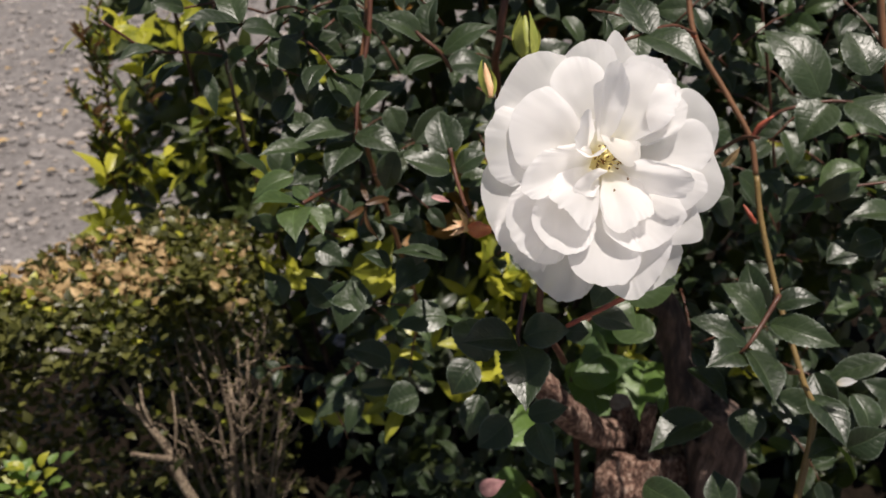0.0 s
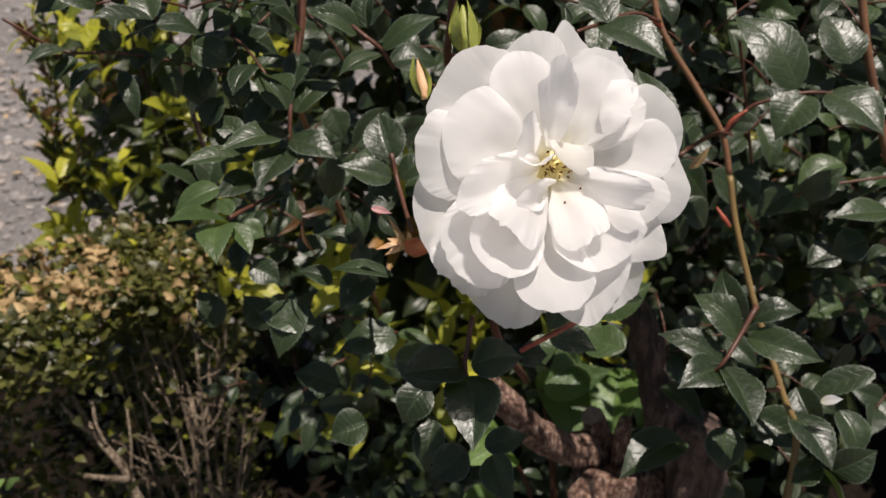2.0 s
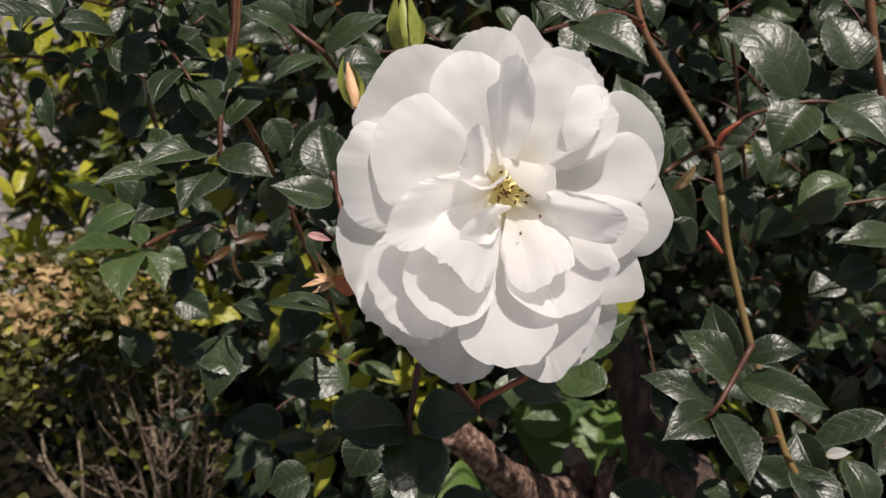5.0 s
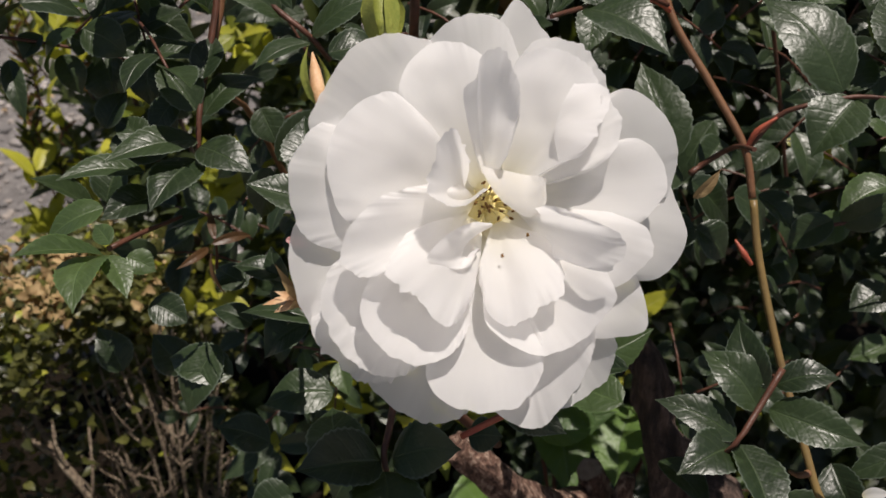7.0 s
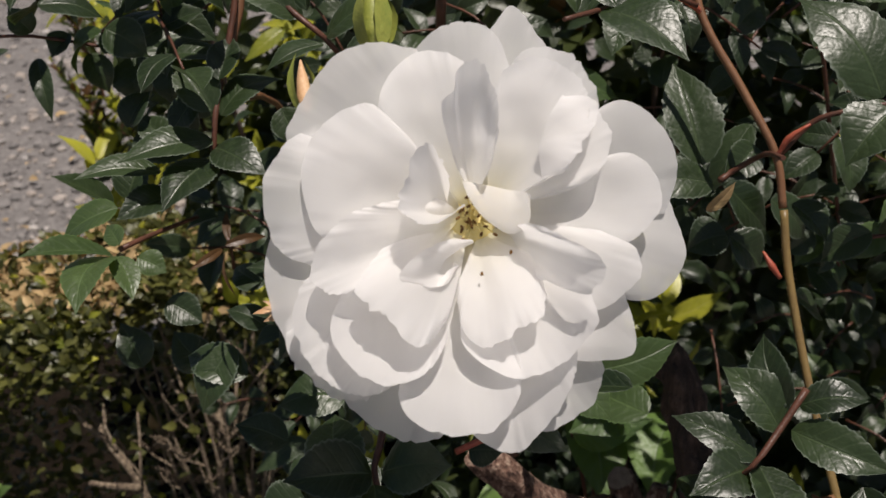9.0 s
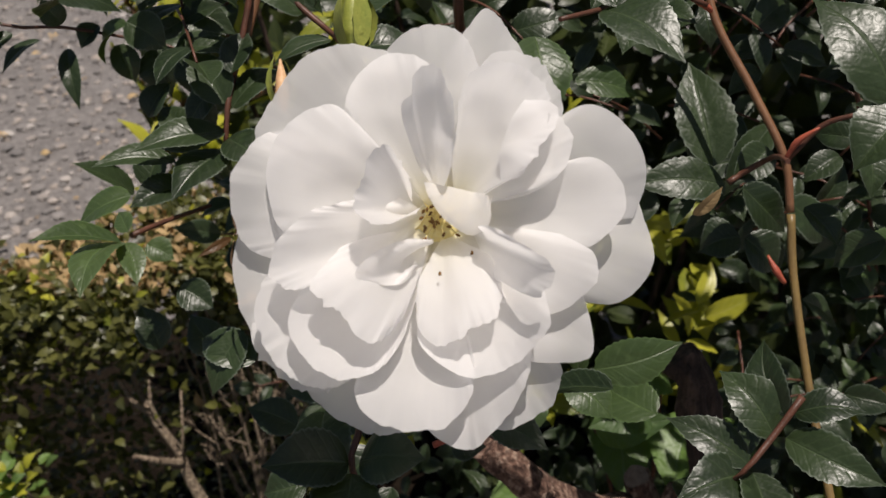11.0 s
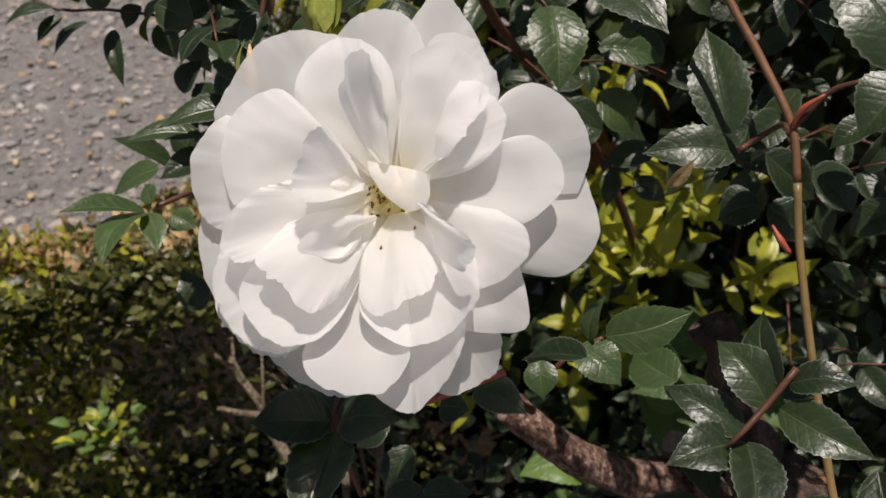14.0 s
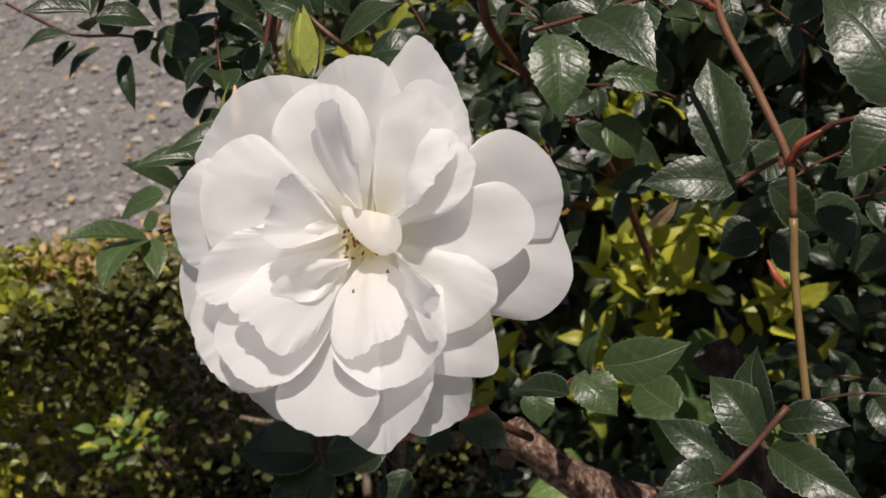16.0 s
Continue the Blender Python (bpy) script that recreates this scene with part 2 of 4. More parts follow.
def tube_data(points, radii, sides=8, steps=4, rough=0.0, seed=0):
    """Vertices and faces of a tapered, capped, slightly uneven stem."""
    line = smooth_line(points, steps)
    n = len(line)
    verts, faces = [], []
    ref = Vector((0.3, 0.2, 0.9)).normalized()
    for i, q in enumerate(line):
        d = (line[min(i + 1, n - 1)] - line[max(i - 1, 0)]).normalized()
        s = d.cross(ref)
        if s.length < 0.05:
            s = d.cross(Vector((1, 0, 0)))
        s.normalize()
        w = d.cross(s)
        f = i / (n - 1) * (len(radii) - 1)
        k = min(int(f), len(radii) - 2)
        r = radii[k] + (radii[k + 1] - radii[k]) * (f - k)
        for j in range(sides):
            a = 2 * math.pi * j / sides
            rr = r * (1 + rough * noise.noise((math.cos(a) * 1.3 + seed, math.sin(a) * 1.3, q.length * 60)) * 1.6)
            if rough > 0.12:
                rr *= 1 + rough * noise.noise((math.cos(a) * 3.5, math.sin(a) * 3.5 + seed, q.length * 190)) * 0.9
            verts.append(q + (s * math.cos(a) + w * math.sin(a)) * rr)
    for i in range(n - 1):
        for j in range(sides):
            a, b = i * sides + j, i * sides + (j + 1) % sides
            faces.append((a, b, b + sides, a + sides))
    faces.append(tuple(range(sides - 1, -1, -1)))
    faces.append(tuple(range((n - 1) * sides, n * sides)))
    return verts, faces


def tube(name, points, radii, material, parent, label="", sides=8, steps=4, rough=0.0, seed=0):
    v, f = tube_data(points, radii, sides, steps, rough, seed)
    me = mesh_from(name, v, f, material)
    me.polygons[-1].use_smooth = me.polygons[-2].use_smooth = False
    return part(name, me, parent, label)


def leaf_data(base, tip, width, roll, seed, fold=0.24, arch=0.10, teeth=0.032, rows=25, cols=4, up=(0.0, -0.55, 0.83)):
    """A leaf blade between base and tip: folded at the midrib, arched, with a toothed edge."""
    rnd = random.Random(seed)
    b, t = Vector(base), Vector(tip)
    d = t - b
    length = d.length
    d.normalize()
    nrm = Vector(up) - d * d.dot(Vector(up))
    nrm.normalize()
    nrm = Matrix.Rotation(radians(roll), 3, d) @ nrm
    side = d.cross(nrm)
    verts, faces, uvs = [], [], []
    twist, sway = rnd.uniform(-0.25, 0.25), rnd.uniform(-0.06, 0.06)
    wav = rnd.uniform(0, 6.28)
    fold = fold * rnd.uniform(0.5, 1.4)
    arch = arch * rnd.uniform(0.3, 1.6)
    for i in range(rows):
        u = i / (rows - 1)
        w = width / 2 * (math.sin(math.pi * min(1, u ** 0.80)) ** (0.66 + 0.5 * u * u) if 0 < u < 1 else 0.0) * (1.08 - 0.10 * u)
        if 0 < i < rows - 1:
            w *= 1 + teeth * (1 if i % 2 else -1)
        w = max(w, width * 0.012)
        c = b + d * length * u + nrm * length * arch * math.sin(math.pi * u) + side * sway * length * math.sin(math.pi * u)
        a = twist * u
        s2 = side * math.cos(a) + nrm * math.sin(a)
        n2 = nrm * math.cos(a) - side * math.sin(a)
        for j in range(-cols, cols + 1):
            v = j / cols
            lift = abs(v) * w * fold * 2 - (v * v) * w * 0.22 + math.sin(u * 9 + wav + v * 1.5) * w * 0.05 * abs(v)
            verts.append(c + s2 * v * w + n2 * lift)
            uvs.append((u, v * 0.5 + 0.5))
    k = 2 * cols + 1
    for i in range(rows - 1):
        for j in range(k - 1):
            a = i * k + j
            faces.append((a, a + 1, a + k + 1, a + k))
    return verts, faces, uvs


def join_data(chunks):
    V, F, U = [], [], []
    for v, f, u in chunks:
        o = len(V)
        V += v
        U += u
        F += [tuple(i + o for i in q) for q in f]
    return V, F, U


# ---- ground ----
def ground_height(x, y):
    return 0.012 * noise.noise((x * 2.2, y * 2.2, 0.0)) + 0.004 * noise.noise((x * 11, y * 11, 3.0))


def build_ground():
    xs = sorted(set([round(-3 + 0.06 * i, 3) for i in range(101)] + [-400, -150, -60, -25, -12, -6, -4, 4, 6, 12, 25, 60, 150, 400]))
    ys = sorted(set([round(-1.0 + 0.06 * i, 3) for i in range(101)] + [-400, -150, -60, -25, -12, -6, -3, 6.5, 9, 14, 25, 60, 150, 400]))
    verts = [(x, y, ground_height(x, y)) for y in ys for x in xs]
    k = len(xs)
    faces = [(j * k + i, j * k + i + 1, (j + 1) * k + i + 1, (j + 1) * k + i) for j in range(len(ys) - 1) for i in range(k - 1)]
    tagged(new("ground", mesh_from("ground", verts, faces, GROUND)), "pale grey gravel path of small mixed stones", "ground", kind="structure")
    # planting bed of earth below the shrubs, coloured near black for their shade
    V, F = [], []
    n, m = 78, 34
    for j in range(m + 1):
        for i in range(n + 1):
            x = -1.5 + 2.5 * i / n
            # on the right the dark sheet reaches back over gravel, painting its shade
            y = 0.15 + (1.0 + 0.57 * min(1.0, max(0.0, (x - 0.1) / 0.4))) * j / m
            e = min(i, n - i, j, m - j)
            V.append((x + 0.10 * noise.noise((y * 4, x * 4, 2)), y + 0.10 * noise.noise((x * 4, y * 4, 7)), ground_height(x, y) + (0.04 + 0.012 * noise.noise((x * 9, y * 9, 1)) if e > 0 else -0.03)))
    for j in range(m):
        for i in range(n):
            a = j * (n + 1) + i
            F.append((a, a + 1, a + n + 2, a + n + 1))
    tagged(new("soil_bed", mesh_from("soil_bed", V, F, SHADED_SOIL)), "brown earth bed below the shrubs, darkened to paint in their shade", "soil", kind="structure")


def build_gravel():
    rnd = random.Random(5)
    ico = [(0, 0, 1), (0.89, 0, 0.45), (0.28, 0.85, 0.45), (-0.72, 0.53, 0.45), (-0.72, -0.53, 0.45), (0.28, -0.85, 0.45),
           (0.72, 0.53, -0.3), (-0.28, 0.85, -0.3), (-0.89, 0, -0.3), (-0.28, -0.85, -0.3), (0.72, -0.53, -0.3)]
    tri = [(0, 1, 2), (0, 2, 3), (0, 3, 4), (0, 4, 5), (0, 5, 1), (1, 6, 2), (2, 7, 3), (3, 8, 4), (4, 9, 5), (5, 10, 1), (2, 6, 7), (3, 7, 8), (4, 8, 9), (5, 9, 10), (1, 10, 6)]
    V, F = [], []
    for _ in range(17000):
        x, y = rnd.uniform(-3.4, 0.8), 0.95 + 3.2 * rnd.random() ** 1.5
        if rnd.random() < max(0.0, abs(x + 1.3) - 1.1) + max(0.0, (y - 3.0) * 0.8) + max(0.0, 1.26 - y + 0.1 * noise.noise((x * 4, 0, 0))) * 4:
            continue
        r = rnd.choice((0.005, 0.006, 0.008, 0.008, 0.011, 0.014)) * rnd.uniform(0.7, 1.25)
        z = ground_height(x, y) + r * 0.22
        a, sx, sz = rnd.uniform(0, 6.28), rnd.uniform(0.7, 1.3), rnd.uniform(0.45, 0.85)
        o = len(V)
        for p in ico:
            k = rnd.uniform(0.8, 1.15) * r
            px, py = p[0] * k * sx, p[1] * k
            V.append((x + px * math.cos(a) - py * math.sin(a), y + px * math.sin(a) + py * math.cos(a), z + p[2] * k * sz))
        F += [tuple(i + o for i in t) for t in tri]
    tagged(new("gravel", mesh_from("gravel", V, F, STONE, smooth=False)), "loose pale grey and buff gravel stones on the path", "gravel", kind="stuff")
    # fallen dry leaves
    chunks = []
    for k in range(170):
        x, y = rnd.uniform(-2.2, -0.2), 1.28 + 1.5 * rnd.random() ** 1.6
        z, a, l = ground_height(x, y) + 0.010, rnd.uniform(0, 6.28), rnd.uniform(0.012, 0.030)
        chunks.append(leaf_data((x, y, z), (x + l * math.cos(a), y + l * math.sin(a), z + rnd.uniform(0, 0.008)), l * 0.55, rnd.uniform(-30, 30), k, rows=6, cols=2, up=(0, 0, 1)))
    v, f, u = join_data(chunks)
    tagged(new("fallen_leaves", mesh_from("fallen_leaves", v, f, DRY_LEAF, u)), "dry tan fallen leaves scattered on the gravel", "fallen leaves", kind="stuff")


build_ground()
build_gravel()

# ---- rose bush ----
bush = thing("rose_bush", "rose bush with dark glossy leaves and one open white bloom", "rose bush", (0.11, 0.45, 0.0))
bush_inv = Matrix.Translation((-0.11, -0.45, 0.0))
LEAF_COUNT = [0]
LEAF_STYLE = {"rose": ROSE_LEAF, "fresh": YOUNG_LEAF, "bronze": SHOOT_LEAF}


def on_bush(ob):
    ob.matrix_parent_inverse = bush_inv
    return ob


def spray(style):
    ob = part("leaf_spray", None, bush, {"rose": "", "fresh": "young fresh green leaf spray", "bronze": "reddish bronze unfolding shoot"}[style])
    ob.empty_display_size = 0.01
    ob["style"] = style
    return on_bush(ob)


def stalk(s, mm, pts):
    r = mm / 1000
    tube("stalk", pts, [r * 1.1, r * 0.8], STALK, s, "reddish brown stalk", sides=6, steps=3)


def leaflet(s, base, tip, width, roll):
    LEAF_COUNT[0] += 1
    v, f, u = leaf_data(base, tip, width, roll, LEAF_COUNT[0])
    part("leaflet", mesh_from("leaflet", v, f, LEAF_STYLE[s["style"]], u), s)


s = spray("fresh")
leaflet(s, (0.211, 0.424, 0.653), (0.188, 0.416, 0.644), 0.0170, 15)
leaflet(s, (0.196, 0.424, 0.638), (0.177, 0.416, 0.631), 0.0120, -20)
s = spray("rose")
leaflet(s, (0.234, 0.424, 0.645), (0.219, 0.416, 0.639), 0.0140, 30)
leaflet(s, (0.217, 0.424, 0.608), (0.201, 0.416, 0.601), 0.0150, 10)
leaflet(s, (0.160, 0.424, 0.649), (0.172, 0.416, 0.638), 0.0130, -15)
leaflet(s, (0.178, 0.424, 0.600), (0.163, 0.416, 0.615), 0.0120, 20)
s = spray("rose")
leaflet(s, (0.154, 0.475, 0.657), (0.138, 0.466, 0.629), 0.0155, 25)
leaflet(s, (0.148, 0.478, 0.640), (0.118, 0.474, 0.630), 0.0140, -10)
s = spray("rose")
stalk(s, 1.0, [(-0.089, 0.399, 0.733), (-0.088, 0.407, 0.741), (-0.086, 0.414, 0.750)])
leaflet(s, (-0.088, 0.394, 0.735), (-0.108, 0.380, 0.740), 0.0132, 20)
leaflet(s, (-0.087, 0.394, 0.733), (-0.072, 0.405, 0.725), 0.0135, -10)
leaflet(s, (-0.088, 0.394, 0.735), (-0.098, 0.416, 0.745), 0.0126, 0)
leaflet(s, (-0.088, 0.394, 0.733), (-0.105, 0.408, 0.722), 0.0105, 30)
s = spray("rose")
stalk(s, 1.2, [(-0.034, 0.435, 0.740), (-0.035, 0.425, 0.721), (-0.039, 0.412, 0.701), (-0.040, 0.403, 0.691), (-0.041, 0.398, 0.679)])
leaflet(s, (-0.041, 0.404, 0.693), (-0.055, 0.414, 0.708), 0.0148, 5)
leaflet(s, (-0.038, 0.407, 0.703), (-0.036, 0.422, 0.713), 0.0108, 0)
leaflet(s, (-0.038, 0.403, 0.692), (-0.019, 0.418, 0.699), 0.0140, -10)
leaflet(s, (-0.041, 0.400, 0.684), (-0.067, 0.380, 0.685), 0.0144, 10)
leaflet(s, (-0.040, 0.399, 0.682), (-0.020, 0.388, 0.677), 0.0142, -10)
leaflet(s, (-0.041, 0.397, 0.678), (-0.051, 0.371, 0.672), 0.0161, 0)
leaflet(s, (-0.059, 0.394, 0.675), (-0.083, 0.380, 0.679), 0.0119, 20)
leaflet(s, (-0.055, 0.391, 0.667), (-0.070, 0.376, 0.666), 0.0121, 0)
leaflet(s, (-0.064, 0.415, 0.675), (-0.078, 0.426, 0.681), 0.0113, 0)
leaflet(s, (-0.035, 0.415, 0.723), (-0.045, 0.407, 0.735), 0.0111, 30)
leaflet(s, (-0.052, 0.430, 0.680), (-0.062, 0.432, 0.691), 0.0114, 0)
s = spray("fresh")
stalk(s, 0.9, [(-0.062, 0.360, 0.665), (-0.057, 0.372, 0.663), (-0.049, 0.393, 0.658)])
leaflet(s, (-0.060, 0.351, 0.668), (-0.077, 0.331, 0.680), 0.0096, 20)
leaflet(s, (-0.061, 0.351, 0.668), (-0.059, 0.322, 0.667), 0.0138, 0)
leaflet(s, (-0.059, 0.351, 0.668), (-0.050, 0.338, 0.661), 0.0082, -25)
leaflet(s, (-0.058, 0.353, 0.671), (-0.066, 0.363, 0.672), 0.0064, 0)
leaflet(s, (-0.057, 0.360, 0.662), (-0.048, 0.359, 0.657), 0.0085, 0)
leaflet(s, (-0.067, 0.374, 0.672), (-0.085, 0.367, 0.664), 0.0144, 20)
s = spray("rose")
stalk(s, 1.0, [(0.003, 0.375, 0.685), (0.005, 0.371, 0.676), (0.008, 0.357, 0.671), (0.011, 0.340, 0.669)])
leaflet(s, (0.003, 0.374, 0.682), (-0.002, 0.391, 0.696), 0.0163, 0)
leaflet(s, (0.003, 0.371, 0.676), (-0.018, 0.369, 0.683), 0.0125, 0)
leaflet(s, (-0.013, 0.394, 0.679), (0.002, 0.410, 0.691), 0.0123, 30)
leaflet(s, (0.006, 0.371, 0.676), (0.020, 0.374, 0.683), 0.0131, -15)
leaflet(s, (0.005, 0.376, 0.663), (-0.008, 0.388, 0.665), 0.0109, 0)
leaflet(s, (0.008, 0.377, 0.666), (0.023, 0.379, 0.670), 0.0108, -10)
s = spray("rose")
stalk(s, 1.1, [(-0.014, 0.412, 0.728), (-0.010, 0.411, 0.724), (-0.001, 0.409, 0.717), (0.004, 0.416, 0.706)])
leaflet(s, (-0.010, 0.411, 0.723), (-0.030, 0.410, 0.732), 0.0121, -5)
leaflet(s, (-0.006, 0.411, 0.725), (-0.002, 0.426, 0.738), 0.0117, -30)
leaflet(s, (0.000, 0.409, 0.717), (0.024, 0.412, 0.729), 0.0132, -10)
leaflet(s, (-0.001, 0.408, 0.715), (-0.018, 0.396, 0.710), 0.0115, 20)
leaflet(s, (0.002, 0.426, 0.705), (0.024, 0.434, 0.701), 0.0173, -10)
leaflet(s, (-0.035, 0.442, 0.726), (-0.042, 0.438, 0.715), 0.0113, 30)
s = spray("rose")
leaflet(s, (-0.081, 0.422, 0.716), (-0.067, 0.421, 0.706), 0.0143, 20)
leaflet(s, (-0.067, 0.439, 0.697), (-0.067, 0.434, 0.682), 0.0127, 0)
leaflet(s, (-0.052, 0.418, 0.692), (-0.061, 0.412, 0.680), 0.0121, 0)
leaflet(s, (-0.027, 0.437, 0.680), (-0.021, 0.432, 0.667), 0.0127, 0)
leaflet(s, (-0.024, 0.429, 0.659), (-0.030, 0.429, 0.637), 0.0134, 0)
leaflet(s, (-0.013, 0.377, 0.644), (-0.029, 0.378, 0.647), 0.0105, 20)
leaflet(s, (-0.011, 0.376, 0.642), (-0.016, 0.382, 0.653), 0.0079, -30)
leaflet(s, (-0.013, 0.376, 0.642), (-0.010, 0.371, 0.633), 0.0090, 0)
leaflet(s, (-0.029, 0.392, 0.630), (-0.043, 0.402, 0.631), 0.0111, 0)
leaflet(s, (-0.045, 0.402, 0.653), (-0.057, 0.398, 0.649), 0.0121, 30)
s = spray("rose")
stalk(s, 1.1, [(0.154, 0.355, 0.621), (0.146, 0.347, 0.612), (0.137, 0.338, 0.604), (0.132, 0.343, 0.590)])
leaflet(s, (0.149, 0.353, 0.615), (0.144, 0.375, 0.627), 0.0128, -30)
leaflet(s, (0.147, 0.350, 0.608), (0.130, 0.366, 0.620), 0.0155, 0)
leaflet(s, (0.152, 0.353, 0.616), (0.172, 0.351, 0.620), 0.0111, -5)
leaflet(s, (0.150, 0.349, 0.609), (0.177, 0.334, 0.607), 0.0143, 0)
leaflet(s, (0.140, 0.346, 0.599), (0.114, 0.356, 0.607), 0.0126, 10)
leaflet(s, (0.139, 0.345, 0.596), (0.117, 0.329, 0.599), 0.0162, 0)
leaflet(s, (0.141, 0.345, 0.597), (0.144, 0.313, 0.592), 0.0167, -15)
s = spray("rose")
stalk(s, 1.0, [(0.150, 0.414, 0.673), (0.159, 0.416, 0.684), (0.168, 0.414, 0.689), (0.184, 0.414, 0.692), (0.197, 0.408, 0.693)])
leaflet(s, (0.180, 0.416, 0.693), (0.155, 0.441, 0.718), 0.0248, -5)
leaflet(s, (0.184, 0.414, 0.691), (0.168, 0.402, 0.675), 0.0198, 10)
leaflet(s, (0.203, 0.421, 0.702), (0.196, 0.441, 0.718), 0.0218, 0)
leaflet(s, (0.191, 0.411, 0.693), (0.207, 0.387, 0.683), 0.0233, 0)
leaflet(s, (0.185, 0.424, 0.690), (0.192, 0.437, 0.701), 0.0170, 0)
leaflet(s, (0.206, 0.436, 0.718), (0.202, 0.442, 0.696), 0.0186, 20)
s = spray("rose")
stalk(s, 0.9, [(0.121, 0.435, 0.718), (0.108, 0.429, 0.724), (0.087, 0.403, 0.727), (0.076, 0.385, 0.730)])
leaflet(s, (0.088, 0.403, 0.727), (0.112, 0.383, 0.718), 0.0182, -10)
leaflet(s, (0.092, 0.402, 0.728), (0.083, 0.428, 0.739), 0.0162, 0)
s = spray("rose")
stalk(s, 0.8, [(0.181, 0.416, 0.640), (0.189, 0.414, 0.642), (0.200, 0.411, 0.648), (0.228, 0.411, 0.652)])
leaflet(s, (0.189, 0.414, 0.642), (0.206, 0.412, 0.657), 0.0129, 30)
leaflet(s, (0.186, 0.415, 0.643), (0.171, 0.415, 0.630), 0.0122, 0)
leaflet(s, (0.223, 0.396, 0.642), (0.193, 0.388, 0.644), 0.0144, 20)
leaflet(s, (0.215, 0.394, 0.629), (0.201, 0.396, 0.620), 0.0153, 0)
s = spray("rose")
leaflet(s, (0.120, 0.361, 0.574), (0.134, 0.339, 0.570), 0.0125, -20)
leaflet(s, (0.172, 0.340, 0.575), (0.181, 0.314, 0.566), 0.0182, -20)
leaflet(s, (0.185, 0.320, 0.560), (0.201, 0.320, 0.571), 0.0155, 20)
leaflet(s, (0.151, 0.358, 0.552), (0.149, 0.345, 0.536), 0.0186, 0)
leaflet(s, (0.133, 0.359, 0.544), (0.100, 0.339, 0.540), 0.0212, 25)
leaflet(s, (0.097, 0.329, 0.529), (0.117, 0.303, 0.539), 0.0152, 10)
leaflet(s, (0.132, 0.315, 0.527), (0.129, 0.328, 0.539), 0.0150, 0)
leaflet(s, (0.160, 0.351, 0.565), (0.177, 0.337, 0.557), 0.0182, 10)
leaflet(s, (0.181, 0.322, 0.560), (0.169, 0.322, 0.552), 0.0121, 20)
leaflet(s, (0.187, 0.310, 0.550), (0.178, 0.325, 0.561), 0.0098, 60)
leaflet(s, (0.197, 0.349, 0.568), (0.202, 0.333, 0.553), 0.0180, -20)
leaflet(s, (0.185, 0.368, 0.566), (0.193, 0.351, 0.551), 0.0153, 30)
leaflet(s, (0.216, 0.361, 0.579), (0.188, 0.363, 0.563), 0.0122, 10)
s = spray("rose")
leaflet(s, (0.068, 0.308, 0.656), (0.059, 0.304, 0.647), 0.0100, 20)
leaflet(s, (0.096, 0.320, 0.649), (0.074, 0.330, 0.636), 0.0106, 30)
leaflet(s, (0.062, 0.319, 0.634), (0.079, 0.313, 0.631), 0.0110, 0)
leaflet(s, (0.051, 0.316, 0.627), (0.061, 0.315, 0.628), 0.0100, 0)
s = spray("rose")
stalk(s, 1.0, [(0.032, 0.302, 0.656), (0.030, 0.296, 0.647), (0.029, 0.291, 0.640), (0.035, 0.286, 0.618)])
leaflet(s, (0.028, 0.292, 0.641), (0.007, 0.284, 0.645), 0.0183, 20)
leaflet(s, (0.031, 0.292, 0.642), (0.049, 0.292, 0.645), 0.0159, -20)
leaflet(s, (0.029, 0.290, 0.639), (0.030, 0.260, 0.632), 0.0184, 0)
leaflet(s, (0.018, 0.303, 0.622), (0.009, 0.331, 0.625), 0.0167, 0)
s = spray("rose")
leaflet(s, (0.041, 0.317, 0.577), (0.048, 0.296, 0.570), 0.0137, 20)
leaflet(s, (0.038, 0.319, 0.580), (0.056, 0.320, 0.584), 0.0113, 0)
leaflet(s, (0.031, 0.334, 0.565), (0.016, 0.326, 0.555), 0.0162, 0)
leaflet(s, (0.015, 0.351, 0.586), (0.004, 0.342, 0.573), 0.0162, 0)
leaflet(s, (0.002, 0.372, 0.597), (-0.023, 0.369, 0.593), 0.0165, 0)
leaflet(s, (-0.007, 0.386, 0.618), (-0.023, 0.378, 0.607), 0.0165, 10)
leaflet(s, (-0.040, 0.380, 0.612), (-0.050, 0.365, 0.592), 0.0152, 0)
leaflet(s, (0.002, 0.361, 0.636), (-0.024, 0.362, 0.639), 0.0103, 30)
leaflet(s, (-0.034, 0.374, 0.603), (-0.060, 0.384, 0.603), 0.0153, 0)
leaflet(s, (-0.012, 0.350, 0.567), (-0.028, 0.346, 0.563), 0.0165, 0)
leaflet(s, (0.018, 0.357, 0.561), (0.013, 0.343, 0.544), 0.0141, 0)
s = spray("rose")
stalk(s, 1.1, [(0.133, 0.422, 0.659), (0.138, 0.424, 0.662), (0.146, 0.417, 0.672), (0.147, 0.398, 0.680)])
leaflet(s, (0.129, 0.434, 0.659), (0.119, 0.463, 0.687), 0.0206, 5)
leaflet(s, (0.133, 0.431, 0.653), (0.100, 0.423, 0.656), 0.0157, -5)
leaflet(s, (0.147, 0.436, 0.666), (0.134, 0.422, 0.658), 0.0127, -10)
leaflet(s, (0.142, 0.438, 0.627), (0.127, 0.435, 0.621), 0.0163, 0)
leaflet(s, (0.145, 0.446, 0.622), (0.159, 0.447, 0.607), 0.0165, 0)
leaflet(s, (0.143, 0.456, 0.639), (0.163, 0.463, 0.615), 0.0167, 0)
leaflet(s, (0.160, 0.452, 0.635), (0.178, 0.460, 0.613), 0.0167, 0)
s = spray("fresh")
